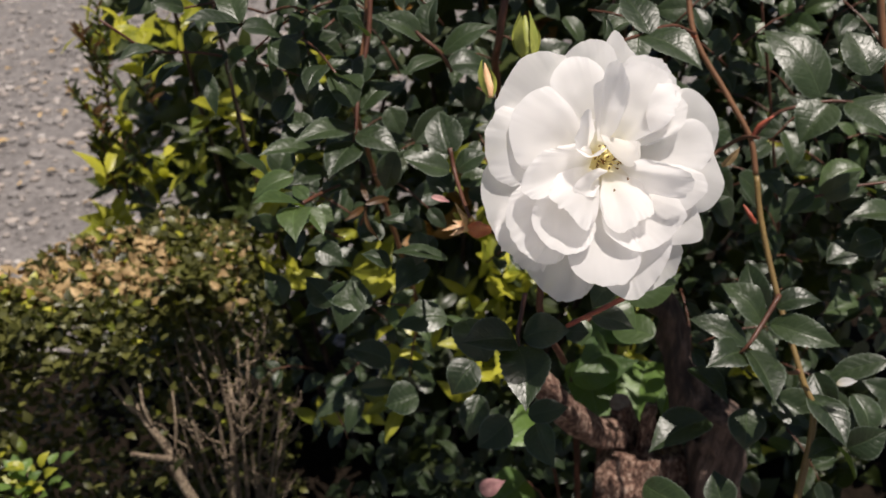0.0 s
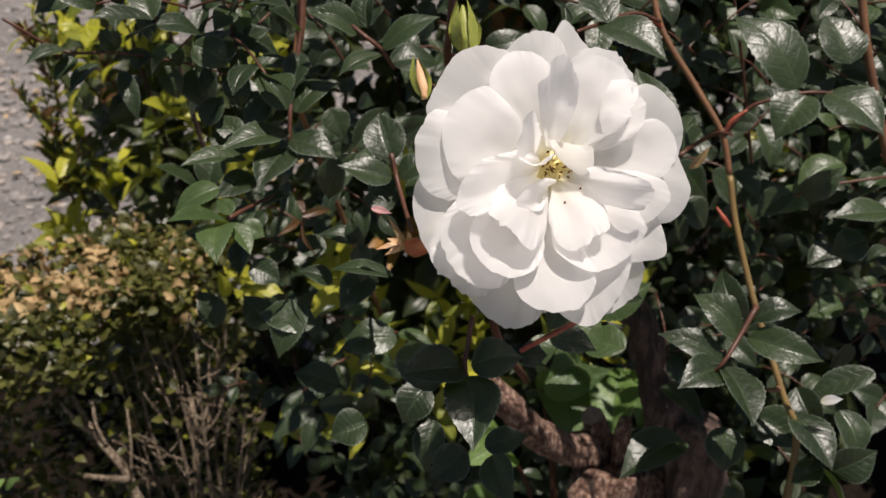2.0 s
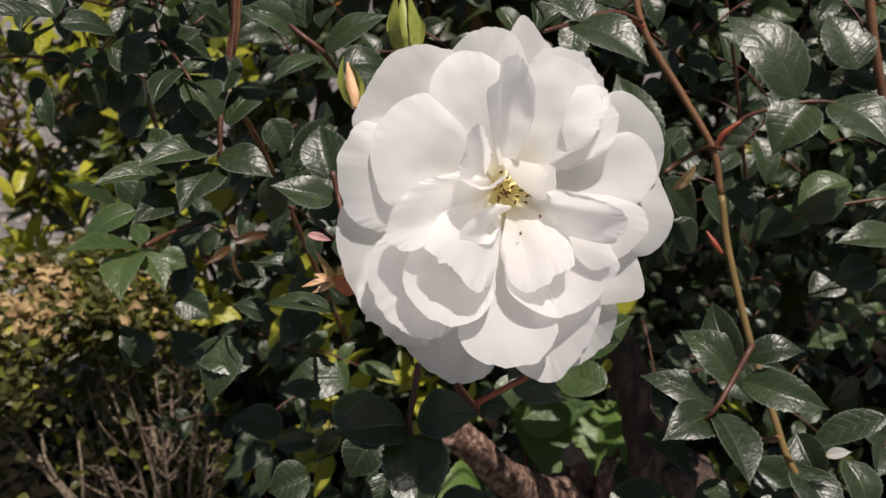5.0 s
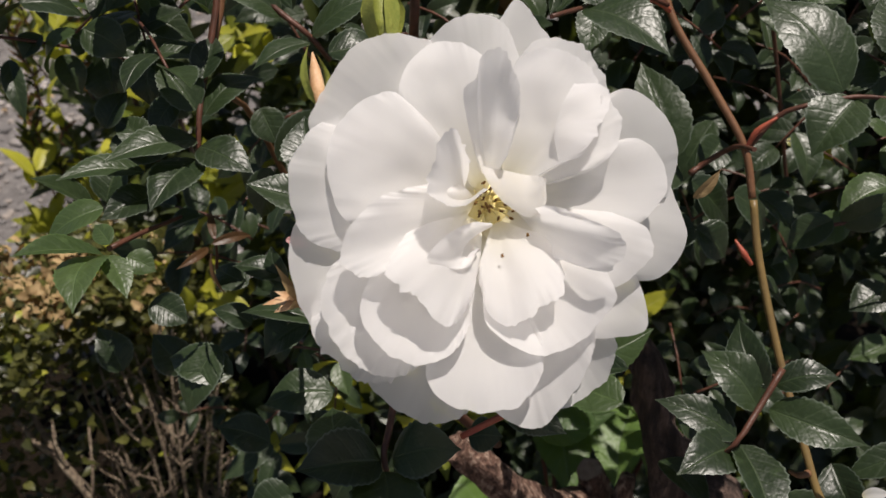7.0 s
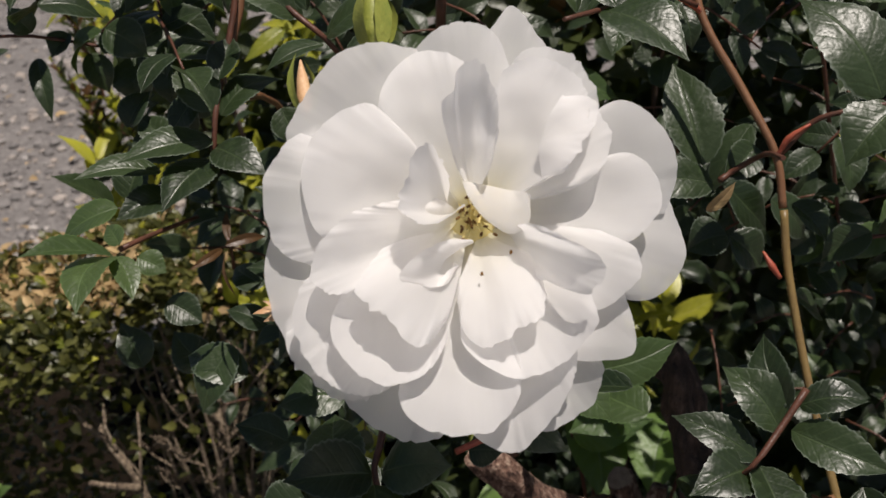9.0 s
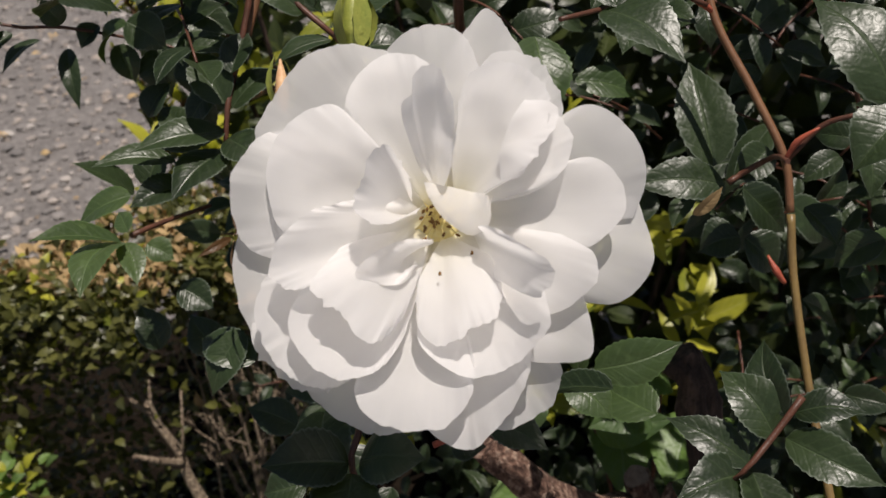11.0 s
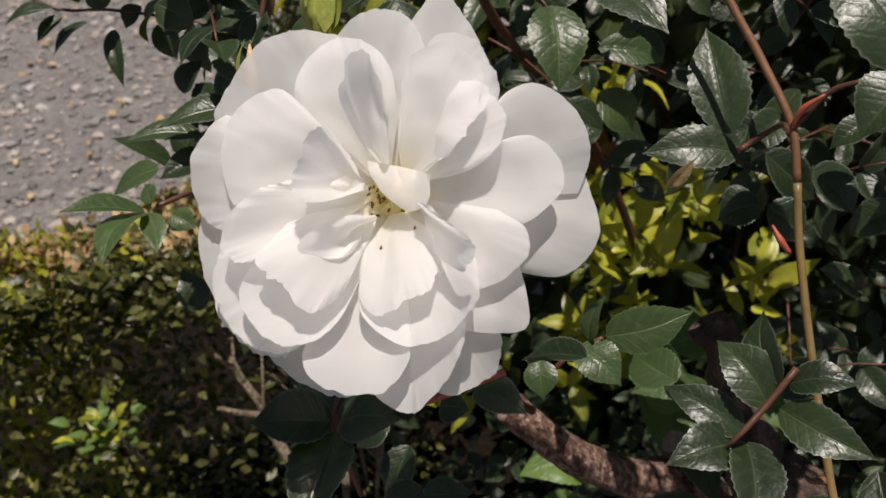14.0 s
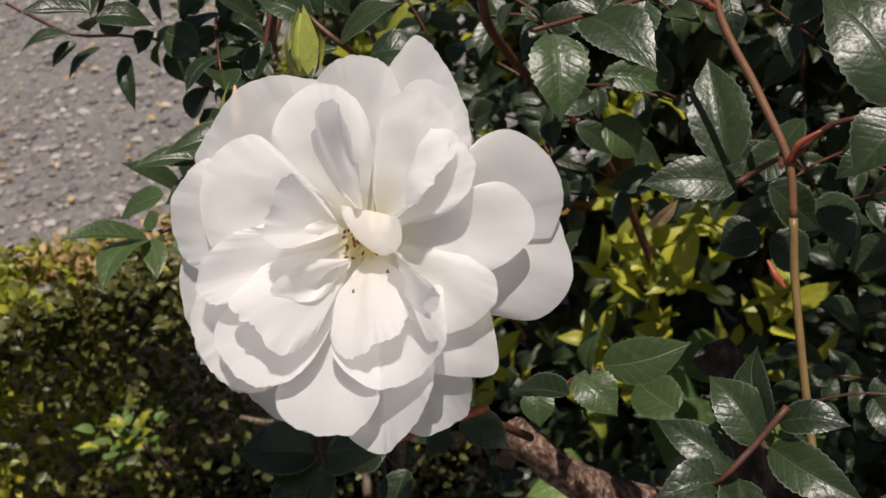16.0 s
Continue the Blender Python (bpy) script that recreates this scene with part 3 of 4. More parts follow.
leaflet(s, (0.061, 0.468, 0.695), (0.067, 0.443, 0.670), 0.0222, -15)
leaflet(s, (0.076, 0.483, 0.671), (0.102, 0.491, 0.661), 0.0135, 10)
leaflet(s, (0.075, 0.484, 0.650), (0.089, 0.487, 0.631), 0.0174, 0)
s = spray("fresh")
stalk(s, 1.0, [(0.068, 0.385, 0.579), (0.079, 0.390, 0.589), (0.089, 0.390, 0.596)])
leaflet(s, (0.090, 0.391, 0.596), (0.121, 0.399, 0.605), 0.0171, 20)
leaflet(s, (0.080, 0.387, 0.593), (0.097, 0.379, 0.583), 0.0159, -10)
leaflet(s, (0.084, 0.389, 0.595), (0.089, 0.400, 0.608), 0.0124, -40)
leaflet(s, (0.067, 0.381, 0.590), (0.069, 0.372, 0.579), 0.0124, 0)
leaflet(s, (0.115, 0.411, 0.558), (0.095, 0.432, 0.552), 0.0196, 0)
s = spray("rose")
stalk(s, 0.7, [(-0.161, 0.428, 0.727), (-0.143, 0.438, 0.709), (-0.120, 0.441, 0.707), (-0.100, 0.452, 0.699), (-0.087, 0.459, 0.693), (-0.066, 0.456, 0.687)])
leaflet(s, (-0.127, 0.435, 0.704), (-0.138, 0.422, 0.695), 0.0095, 20)
leaflet(s, (-0.119, 0.439, 0.699), (-0.111, 0.424, 0.680), 0.0079, 0)
leaflet(s, (-0.135, 0.431, 0.708), (-0.143, 0.421, 0.701), 0.0080, 0)
leaflet(s, (-0.104, 0.449, 0.697), (-0.098, 0.447, 0.682), 0.0110, -20)
leaflet(s, (-0.089, 0.458, 0.694), (-0.086, 0.451, 0.674), 0.0176, 10)
leaflet(s, (-0.095, 0.456, 0.698), (-0.102, 0.453, 0.704), 0.0126, 0)
leaflet(s, (-0.109, 0.449, 0.705), (-0.115, 0.442, 0.698), 0.0100, 0)
leaflet(s, (-0.120, 0.442, 0.708), (-0.126, 0.441, 0.718), 0.0100, 0)
leaflet(s, (-0.137, 0.430, 0.712), (-0.152, 0.417, 0.710), 0.0110, 20)
leaflet(s, (-0.075, 0.462, 0.686), (-0.063, 0.453, 0.672), 0.0149, -10)
leaflet(s, (-0.081, 0.464, 0.697), (-0.066, 0.471, 0.695), 0.0151, 0)
s = spray("rose")
leaflet(s, (-0.080, 0.419, 0.680), (-0.073, 0.429, 0.690), 0.0116, 0)
leaflet(s, (-0.067, 0.429, 0.683), (-0.058, 0.428, 0.671), 0.0140, 20)
leaflet(s, (-0.079, 0.417, 0.674), (-0.058, 0.427, 0.668), 0.0140, 10)
leaflet(s, (-0.084, 0.403, 0.656), (-0.097, 0.390, 0.675), 0.0106, 20)
leaflet(s, (-0.080, 0.406, 0.657), (-0.075, 0.417, 0.669), 0.0140, 0)
s = spray("bronze")
stalk(s, 0.6, [(-0.040, 0.394, 0.636), (-0.037, 0.388, 0.646), (-0.035, 0.382, 0.656)])
leaflet(s, (-0.036, 0.381, 0.654), (-0.025, 0.392, 0.651), 0.0035, 30)
leaflet(s, (-0.037, 0.380, 0.653), (-0.045, 0.368, 0.652), 0.0031, -40)
leaflet(s, (-0.036, 0.380, 0.652), (-0.029, 0.365, 0.644), 0.0031, 60)
leaflet(s, (-0.035, 0.382, 0.655), (-0.039, 0.395, 0.659), 0.0027, 0)
s = spray("rose")
leaflet(s, (-0.025, 0.376, 0.624), (-0.039, 0.378, 0.629), 0.0108, 20)
leaflet(s, (-0.004, 0.384, 0.635), (-0.013, 0.377, 0.623), 0.0119, 0)
leaflet(s, (-0.060, 0.378, 0.632), (-0.047, 0.375, 0.625), 0.0119, 10)
leaflet(s, (-0.055, 0.389, 0.593), (-0.069, 0.395, 0.606), 0.0144, 0)
leaflet(s, (-0.080, 0.386, 0.595), (-0.089, 0.394, 0.610), 0.0132, 20)
leaflet(s, (-0.027, 0.383, 0.562), (-0.048, 0.385, 0.568), 0.0147, 0)
leaflet(s, (-0.056, 0.498, 0.452), (-0.025, 0.502, 0.453), 0.0118, 20)
leaflet(s, (-0.059, 0.498, 0.452), (-0.086, 0.483, 0.439), 0.0133, 0)
leaflet(s, (-0.056, 0.495, 0.449), (-0.065, 0.478, 0.429), 0.0118, 0)

# ---- the white flower ----
FC = Vector((0.0498, 0.3006, 0.7161))
FX, FY, FN = Vector((0.9949, 0.0937, -0.0377)), Vector((-0.0129, 0.4889, 0.8723)), Vector((0.1002, -0.8673, 0.4876))
flower = on_bush(part("rose_flower", None, bush, "large open white double rose with yellow stamens"))
flower.empty_display_size = 0.01
PETALS = [0]


def in_flower(x, y, z):
    return FC + (FX * x + FY * y + FN * z) * 0.0010637


def petal(base, rim, bow, ruffle=0.3, roll_out=0.6, pale=0.0):
    """One petal in the flower's own frame, in millimetres: it fans out from its claw to a rounded rim led round by a few
    guides. bow lifts its middle, ruffle tears its edge, roll_out turns the last of the edge back, pale keeps the yellow of the claw away."""
    PETALS[0] += 1
    seed = PETALS[0] * 7.31
    b = Vector(base)
    line = smooth_line(rim, 12)
    n = len(line)
    first, last = line[0] - b, line[-1] - b
    nrm = sum(((line[i] - b).cross(line[i + 1] - b) for i in range(n - 1)), Vector()).normalized()
    if nrm.z < 0:
        nrm = -nrm
    claw = (last - first).normalized() * 1.3
    rows = 26
    V, F, U = [], [], []
    for i in range(rows):
        u = i / (rows - 1)
        for j in range(n):
            v = 2.0 * j / (n - 1) - 1.0
            out = line[j] - b
            reach = out.length
            a = math.atan2(line[j].y - b.y, line[j].x - b.x) * reach
            torn = ruffle * (1.3 * noise.noise((a * 0.22 + seed, seed, 1.0)) + 0.8 * noise.noise((a * 0.7 + seed, 2.0, seed)) + 0.4 * noise.noise((a * 1.9, seed, 5.0)))
            q = b + claw * v * (1 - u) + out * u * (1 + torn * u ** 4 / reach)
            wave = 1.4 * noise.noise((q.x * 0.08 + seed, q.y * 0.08, seed)) + 0.55 * noise.noise((q.x * 0.2, q.y * 0.2 + seed, 4.0))
            edge = u ** 8 * ((0.4 + ruffle) * 0.9 * noise.noise((a * 0.16 + seed, 3.0, seed)) + ruffle * 0.7 * noise.noise((a * 0.6, seed, 8.0)))
            q += nrm * (bow * 4 * u * (1 - u) * (1 - 0.45 * v * v) + wave * math.sin(math.pi * min(1.0, u * 1.02)) + edge - roll_out * max(0.0, (u - 0.86) / 0.14) ** 2)
            V.append(in_flower(q.x, q.y, q.z))
            U.append((pale + (1 - pale) * u, v * 0.5 + 0.5))
    for i in range(rows - 1):
        for j in range(n - 1):
            k = i * n + j
            F.append((k, k + 1, k + n + 1, k + n))
    part("petal", mesh_from("petal", V, F, PETAL, U), flower)


# outer ring, clockwise from the top
petal((6, 1, -3), [(5, 31, -5), (9.5, 37.5, -5), (13.8, 42.5, -7), (19, 37.5, -9), (25, 27, -8), (27, 18, -7)], 2, 0.3)
petal((8, -1, -3), [(29, 15, 2), (30.5, 19, 2.5), (37, 21.3, 0.5), (45, 16, -2), (48.5, 7.5, -3), (46, -2, -4)], 4, 0.2)
petal((8, -3, -4), [(47, 3, -7), (48.8, -2, -6.5), (51, -10, -5), (48, -16.5, -4), (42, -20.2, -3), (31, -19, -2)], 3, 0.2)
petal((8, -5, -3), [(31, -10, 4), (35.6, -19, 8.5), (37.2, -29, 9.5), (30, -31, 9), (22, -31, 8)], 2, 0.2)
petal((7, -6, -4), [(29, -26, 6), (31.4, -34, 6.5), (28.3, -42.5, 4), (20, -46, 5), (13, -44, 6)], 2, 0.5)
petal((6, -6, -3), [(25, -28, 15), (23.5, -36, 15), (17, -45.6, 14), (11.8, -48.6, 12.8), (4.8, -45, 12.5), (1, -38, 11)], -1, 0.4)
petal((5, -6, -4), [(4, -42, 4), (-1, -48, 3), (-8.5, -49.8, 1), (-16.5, -44.2, 6), (-21.5, -37, 8), (-20, -28, 7)], 2, 0.5)
petal((4, -5, -4), [(-16, -39, 10), (-23, -37.5, 12), (-28, -33, 12.5), (-31.5, -27, 12), (-30, -18, 9)], 2, 0.9)
petal((3, -4, -3), [(-21, -31, 9), (-29, -30, 11), (-33, -25, 11.5), (-36, -14, 11), (-34.5, -6, 10), (-28, 0, 8)], 2, 0.4)
petal((3, -2, -2), [(-26, -12, 13), (-32.5, -8.5, 14.5), (-35.5, 2, 15.5), (-33, 9, 14.5), (-29, 13.5, 12), (-20, 15, 7)], 3, 0.3)
petal((4, 0, -1), [(-25, 4, 8), (-31.2, 12.8, 12), (-28, 21, 10.5), (-22.6, 28.8, 9), (-14.5, 32.3, 6.5), (-6, 31.5, 3)], 2, 0.3)
petal((5, 1, 0), [(-8, 27, 3), (-6, 32.5, 3), (-1.5, 35.8, 4), (4, 36.6, 4), (10, 34.5, 2), (14, 25, 0)], 2, 0.4)
petal((7, 1, 0), [(12, 28, 2), (16, 31.5, 4), (22.5, 30.8, 6.5), (27, 26.5, 8), (29.8, 19, 8), (27, 12, 5)], 2, 0.6)
# second ring
petal((5, -6, -1), [(14, -30, 16), (13.5, -37, 18), (8, -42.8, 19), (0.5, -43.4, 20), (-6, -41, 19.5), (-9.4, -35.7, 17.5), (-8, -26, 12)], -2, 0.4)
petal((2, -2, 1), [(-21, -8, 15), (-25.5, -4, 16.8), (-27.6, 6, 16.6), (-24, 14.5, 17), (-16, 19, 16.6), (-11.5, 17, 14.5), (-5, 8, 6)], 4, 0.2)
petal((4, 0, 2), [(-11, 12, 9), (-13.4, 19, 11), (-11, 26, 9), (-5, 30.4, 7.5), (2, 29, 7.5), (6.5, 24, 7), (8, 15, 5)], 2, 0.3)
petal((9, -2, -1), [(24, 5, 4), (30, 9, 6.5), (36.8, 10.3, 6), (42.5, 5.5, 4.5), (43, -1, 4.5), (36.5, -7.5, 7), (28, -9, 6)], 3, 0.2)
petal((9, -5, 0), [(30, -5, 9), (36.5, -8.5, 12.5), (37, -14, 13.5), (31, -19.5, 12.5), (23.6, -21.5, 11.5), (16, -18, 9)], 2, 0.3)
petal((3, -6, 0), [(-22, -10, 13), (-28, -16, 17.5), (-29, -24, 17.8), (-25.5, -31, 17.5), (-20, -35.6, 17.2), (-12, -36, 15), (-6, -30, 11)], -1, 0.7)
petal((3, -7, 1), [(-18, -14, 17), (-21.5, -21, 20.5), (-19.5, -28, 22), (-12.1, -33, 22.8), (-5, -32, 20.5), (-0.5, -27, 16.5), (2, -18, 9)], -4, 0.5)
petal((7, -7, 1), [(2.5, -20, 12), (3.2, -27, 16.5), (11.7, -32.4, 18), (20, -31, 17.5), (26, -25.5, 18.5), (28.3, -20, 18.5), (25, -11, 10)], -3, 0.3)
# inner, shorter petals
petal((2, -3, 3), [(-4, 2, 11), (-10.5, 0.6, 17.5), (-18, -2, 21.5), (-22.8, -7, 23), (-24.7, -13.5, 22.8), (-20, -16.5, 23), (-12, -15, 19)], 2, 0.6)
petal((2, -6, 3), [(-12, -8, 16.5), (-16.9, -15.5, 24.6), (-11, -20, 24.5), (-5.2, -26, 23.4), (-0.5, -22.5, 17.5), (2.2, -15, 11)], 2, 1.0)
petal((7, -7, 3), [(1.8, -16, 12.5), (2.8, -23.5, 17), (7.5, -26.6, 18.6), (13, -22.8, 19.5), (18.5, -19.5, 17), (18, -11, 9)], 1, 0.7)
petal((10, -1, 2), [(22, 14, 8), (28, 18.5, 10), (31.5, 14.5, 11), (30.5, 8.5, 12), (26, 4.2, 12), (19, 1.5, 9)], 2, 0.4)
petal((9, 0, 3), [(8.5, 17, 6), (11, 25.5, 6), (17.5, 28.6, 6.5), (24.5, 26.3, 8), (27.6, 20, 11.5), (26, 12.5, 15.5), (22.2, 7, 18), (16, 3, 10)], 1.5, 0.9, -0.5)
petal((18, 12, 11.5), [(22, 21, 10.5), (28, 20, 13), (28, 15.5, 15.5), (25, 11, 17.5), (22.4, 7.2, 18.6), (18, 5.5, 14)], 0.2, 0.7, 0.2, 0.6)
petal((5, 3, 4), [(1.5, 10, 12), (-1.4, 18, 18.7), (0.8, 20.5, 22), (1.8, 24.6, 23.4), (5.6, 25.2, 23.6), (8.2, 20.5, 23.6), (9.2, 14, 21), (8.2, 7, 13)], 1, 0.6, 0.6, 0.3)
petal((0.5, -1, 5), [(0.5, 5, 14), (-3.9, 11.5, 22.3), (-7.5, 5, 23.5), (-8.8, -1.1, 25), (-3, -3.6, 26), (2.6, -0.6, 19), (2.8, 0, 13)], -1, 1.1, 0.0, 0.35)
petal((11.5, 3, 9), [(2.9, 4.6, 11.5), (4.6, 0.6, 12.3), (8.5, -3.8, 12), (12.5, -5.7, 11.2), (16, -3.4, 10.6), (16.4, 1.8, 10.6)], 0.6, 0.15, 0.3, 0.45)
petal((12, -6, 2), [(14.7, -3.6, 16), (21, -6, 22.5), (27.3, -9.9, 26), (27.5, -13.5, 25), (25.2, -16.9, 22.5), (17.5, -14.5, 12.5)], 0.5, 0.8, 0.6, 0.3)
petal((-2, -8, 3), [(5.2, -7, 12), (0, -7, 18), (-6, -10, 21.5), (-8.5, -14, 21), (-3, -15.8, 18), (2, -12, 14)], 4, 0.3, 0.6, 0.35)


def build_stamens():
    rnd = random.Random(3)
    cx, cy = 5.2, -2.6
    disc, ring = [], 10
    V = [in_flower(cx, cy, 2.6)]
    for r, h in ((2.2, 2.0), (4.6, 1.0), (7.5, -3.0)):
        for j in range(ring):
            a = 6.283 * j / ring
            V.append(in_flower(cx + r * math.cos(a), cy + r * math.sin(a), h))
    F = [(0, 1 + j, 1 + (j + 1) % ring) for j in range(ring)]
    for q in range(2):
        for j in range(ring):
            a, b = 1 + q * ring + j, 1 + q * ring + (j + 1) % ring
            F.append((a, a + ring, b + ring, b))
    part("pistil", mesh_from("pistil", V, F, STAMEN), flower, "yellow pistil cushion")
    for i in range(38):
        a, r = rnd.uniform(0, 6.283), rnd.uniform(1.0, 6.0)
        p0 = in_flower(cx + 1.8 * math.cos(a), cy + 1.8 * math.sin(a), 0)
        x, y, h = cx + r * math.cos(a), cy + r * math.sin(a) * 0.85, rnd.uniform(5.0, 8.0)
        p1 = in_flower(cx + 0.6 * (x - cx), cy + 0.6 * (y - cy), h * 0.75)
        p2 = in_flower(x, y, h)
        s = tube("stamen", [p0, p1, p2], [0.00022, 0.00013], STAMEN, flower, sides=4, steps=2)
        e = (FX * rnd.uniform(-1, 1) + FY * rnd.uniform(-1, 1)).normalized()
        tube("anther", [p2 - e * 0.0005, p2 + FN * 0.0002, p2 + e * 0.0005], [0.0002, 0.00036, 0.0002], ANTHER, s, sides=6, steps=2)


build_stamens()
for x, y, z in ((12.6, -9.6, 8.2), (6.6, -13.6, 13.2)):
    p = in_flower(x, y, z)
    tube("fallen_anther", [p - FX * 0.0003, p, p + FY * 0.0006], [0.0002, 0.0004, 0.0002], ANTHER, flower, "dark brown fallen anther", sides=6, steps=2)

# ---- canes, buds and stump of the rose bush ----
def cane(name, pts, radii, mat, label, **k):
    return on_bush(tube(name, pts, radii, mat, bush, label, **k))


cane("cane", [(0.120, 0.463, 0.744), (0.123, 0.444, 0.715), (0.138, 0.428, 0.691), (0.149, 0.415, 0.673), (0.152, 0.406, 0.657)], [0.0014, 0.0014, 0.0014], CANE, "reddish brown young cane", sides=10, steps=6, rough=0.05)
cane("cane", [(0.152, 0.405, 0.657), (0.154, 0.394, 0.639), (0.160, 0.371, 0.610), (0.167, 0.343, 0.584), (0.172, 0.330, 0.563), (0.163, 0.311, 0.494)], [0.0014, 0.0014, 0.0014, 0.0020], CANE_GREEN, "straw-coloured lower cane", sides=10, steps=6, rough=0.05)
cane("cane", [(-0.035, 0.448, 0.752), (-0.036, 0.436, 0.723), (-0.038, 0.426, 0.710), (-0.041, 0.416, 0.691), (-0.051, 0.533, 0.628), (-0.011, 0.602, 0.420)], [0.0016, 0.0022, 0.0016, 0.0014, 0.002], CANE, "reddish brown cane", sides=8, steps=5, rough=0.05)
cane("cane", [(0.035, 0.486, 0.738), (0.030, 0.478, 0.705), (0.031, 0.507, 0.667), (0.055, 0.592, 0.564), (0.079, 0.623, 0.459)], [0.002, 0.0022, 0.003], STALK, "brown cane", sides=8, steps=5, rough=0.05)
cane("cane", [(0.172, 0.509, 0.733), (0.175, 0.501, 0.707), (0.190, 0.516, 0.667), (0.226, 0.541, 0.547)], [0.0008, 0.001], STALK, "brown cane", sides=8, steps=5)
cane("cane", [(0.206, 0.444, 0.748), (0.212, 0.430, 0.709), (0.227, 0.414, 0.657)], [0.0018, 0.002], CANE, "brown cane", sides=8, steps=5)
cane("shoot", [(0.149, 0.413, 0.673), (0.152, 0.413, 0.680), (0.158, 0.413, 0.685)], [0.0008, 0.0012, 0.0004], RED, "red side shoot", sides=6)
cane("shoot", [(0.123, 0.441, 0.714), (0.120, 0.439, 0.717), (0.112, 0.438, 0.721)], [0.0009, 0.0013, 0.0004], RED, "red side shoot", sides=6)
cane("shoot", [(0.151, 0.392, 0.638), (0.148, 0.393, 0.642), (0.145, 0.396, 0.646)], [0.0008, 0.0013, 0.0004], RED, "red side shoot", sides=6)
cane("shoot", [(0.165, 0.342, 0.587), (0.161, 0.341, 0.587), (0.159, 0.344, 0.586)], [0.0014, 0.0010, 0.0005], CANE, "orange-brown side shoot", sides=6)
cane("trunk", [(0.124, 0.450, 0.558), (0.132, 0.447, 0.547), (0.139, 0.440, 0.517), (0.153, 0.434, 0.487), (0.170, 0.437, 0.431), (0.17, 0.50, 0.0)], [0.0085, 0.0082, 0.009, 0.013, 0.018, 0.022], DARK_BARK, "dark rough brown rose trunk", sides=30, steps=16, rough=0.24)
cane("stump_branch", [(0.0461, 0.402, 0.5426), (0.0581, 0.405, 0.5270), (0.0680, 0.411, 0.5085), (0.0785, 0.420, 0.4915), (0.094, 0.436, 0.468), (0.113, 0.455, 0.445), (0.135, 0.485, 0.36), (0.150, 0.50, 0.0)], [0.0066, 0.0074, 0.0080, 0.0086, 0.0092, 0.011, 0.016, 0.02], BARK, "thick rough old rose branch cut short", sides=36, steps=18, rough=0.17, seed=4)
cane("stump_branch", [(0.1115, 0.4560, 0.4745), (0.118, 0.457, 0.457), (0.127, 0.458, 0.433), (0.132, 0.457, 0.392)], [0.0070, 0.0076, 0.0098, 0.014], BARK, "short sawn stub with flaking bark", sides=30, steps=16, rough=0.17, seed=9)
cane("cut_face", [(0.1112, 0.4558, 0.4753), (0.1116, 0.4561, 0.4740)], [0.0064, 0.0070], CUT, "pale sawn end of the stub", sides=18, steps=2, rough=0.15, seed=9)
cane("stump_branch", [(0.129, 0.447, 0.481), (0.127, 0.442, 0.465), (0.132, 0.447, 0.412)], [0.0036, 0.0048, 0.008], BARK, "thin brown side stub", sides=14, steps=8, rough=0.2, seed=2)
cane("burl", [(0.102, 0.433, 0.447), (0.114, 0.432, 0.435), (0.132, 0.437, 0.430), (0.157, 0.448, 0.435)], [0.010, 0.020, 0.019, 0.011], BARK, "dark gnarled knot of old wood", sides=30, steps=12, rough=0.3, seed=5)

# buds behind the flower
def bud(base, tip, r, body, label, sepals):
    b, t = Vector(base), Vector(tip)
    top = on_bush(tube("bud", [b, b.lerp(t, 0.3), b.lerp(t, 0.65), t], [r * 0.5, r, r * 0.75, r * 0.12], body, bush, label, sides=10, steps=4))
    d = (t - b).normalized()
    for i in range(sepals):
        a = 6.283 * i / sepals
        s = d.orthogonal().normalized()
        s = Matrix.Rotation(a, 3, d) @ s
        v, f, u = leaf_data(b + s * r * 0.7, b.lerp(t, 1.0 + 0.12 * (i % 2)) + s * r * 0.55, r * 1.5, 0, 900 + i, rows=7, cols=2, up=tuple(s))
        part("sepal", mesh_from("sepal", v, f, SEPAL, u), top, "yellow-green sepal")
    return top


bud((0.031, 0.329, 0.741), (0.030, 0.336, 0.755), 0.0035, SEPAL, "pointed yellow-green rose bud", 4)
bud((0.017, 0.313, 0.732), (0.015, 0.321, 0.742), 0.0018, BUD, "small blush-orange rose bud", 2)
# spent flower with dried stamens
hip = on_bush(tube("rose_hip", [(0.018, 0.302, 0.684), (0.013, 0.302, 0.684), (0.009, 0.303, 0.685)], [0.0014, 0.0034, 0.0018], HIP, bush, "red spent rose hip with dried orange sepals", sides=10))
for i in range(9):
    rr = random.Random(40 + i)
    a = Vector((0.010, 0.303, 0.685))
    e = Vector((0.003, 0.302, 0.689)) + Vector((rr.uniform(-0.004, 0.009), rr.uniform(-0.004, 0.004), rr.uniform(-0.009, 0.009)))
    v, f, u = leaf_data(a, e, 0.0022, rr.uniform(-60, 60), 70 + i, rows=6, cols=1)
    part("sepal", mesh_from("sepal", v, f, BUD if i % 2 else DRY_LEAF, u), hip, "dried orange sepal")
cane("stalk", [(0.018, 0.302, 0.684), (0.025, 0.304, 0.677), (0.043, 0.340, 0.643)], [0.0012, 0.0009, 0.0007], STALK, "red flower stalk", sides=6)
cane("stalk", [tuple(FC - FN * 0.006), tuple(FC - FN * 0.03 - FY * 0.006), tuple(FC - FN * 0.08 - FY * 0.06), (0.062, 0.380, 0.564)], [0.003, 0.0016, 0.0018], STALK, "flower stalk", sides=8)
cane("stalk", [(0.049, 0.301, 0.641), (0.060, 0.307, 0.643), (0.074, 0.313, 0.647)], [0.0009, 0.0011], RED, "red stalk", sides=6)
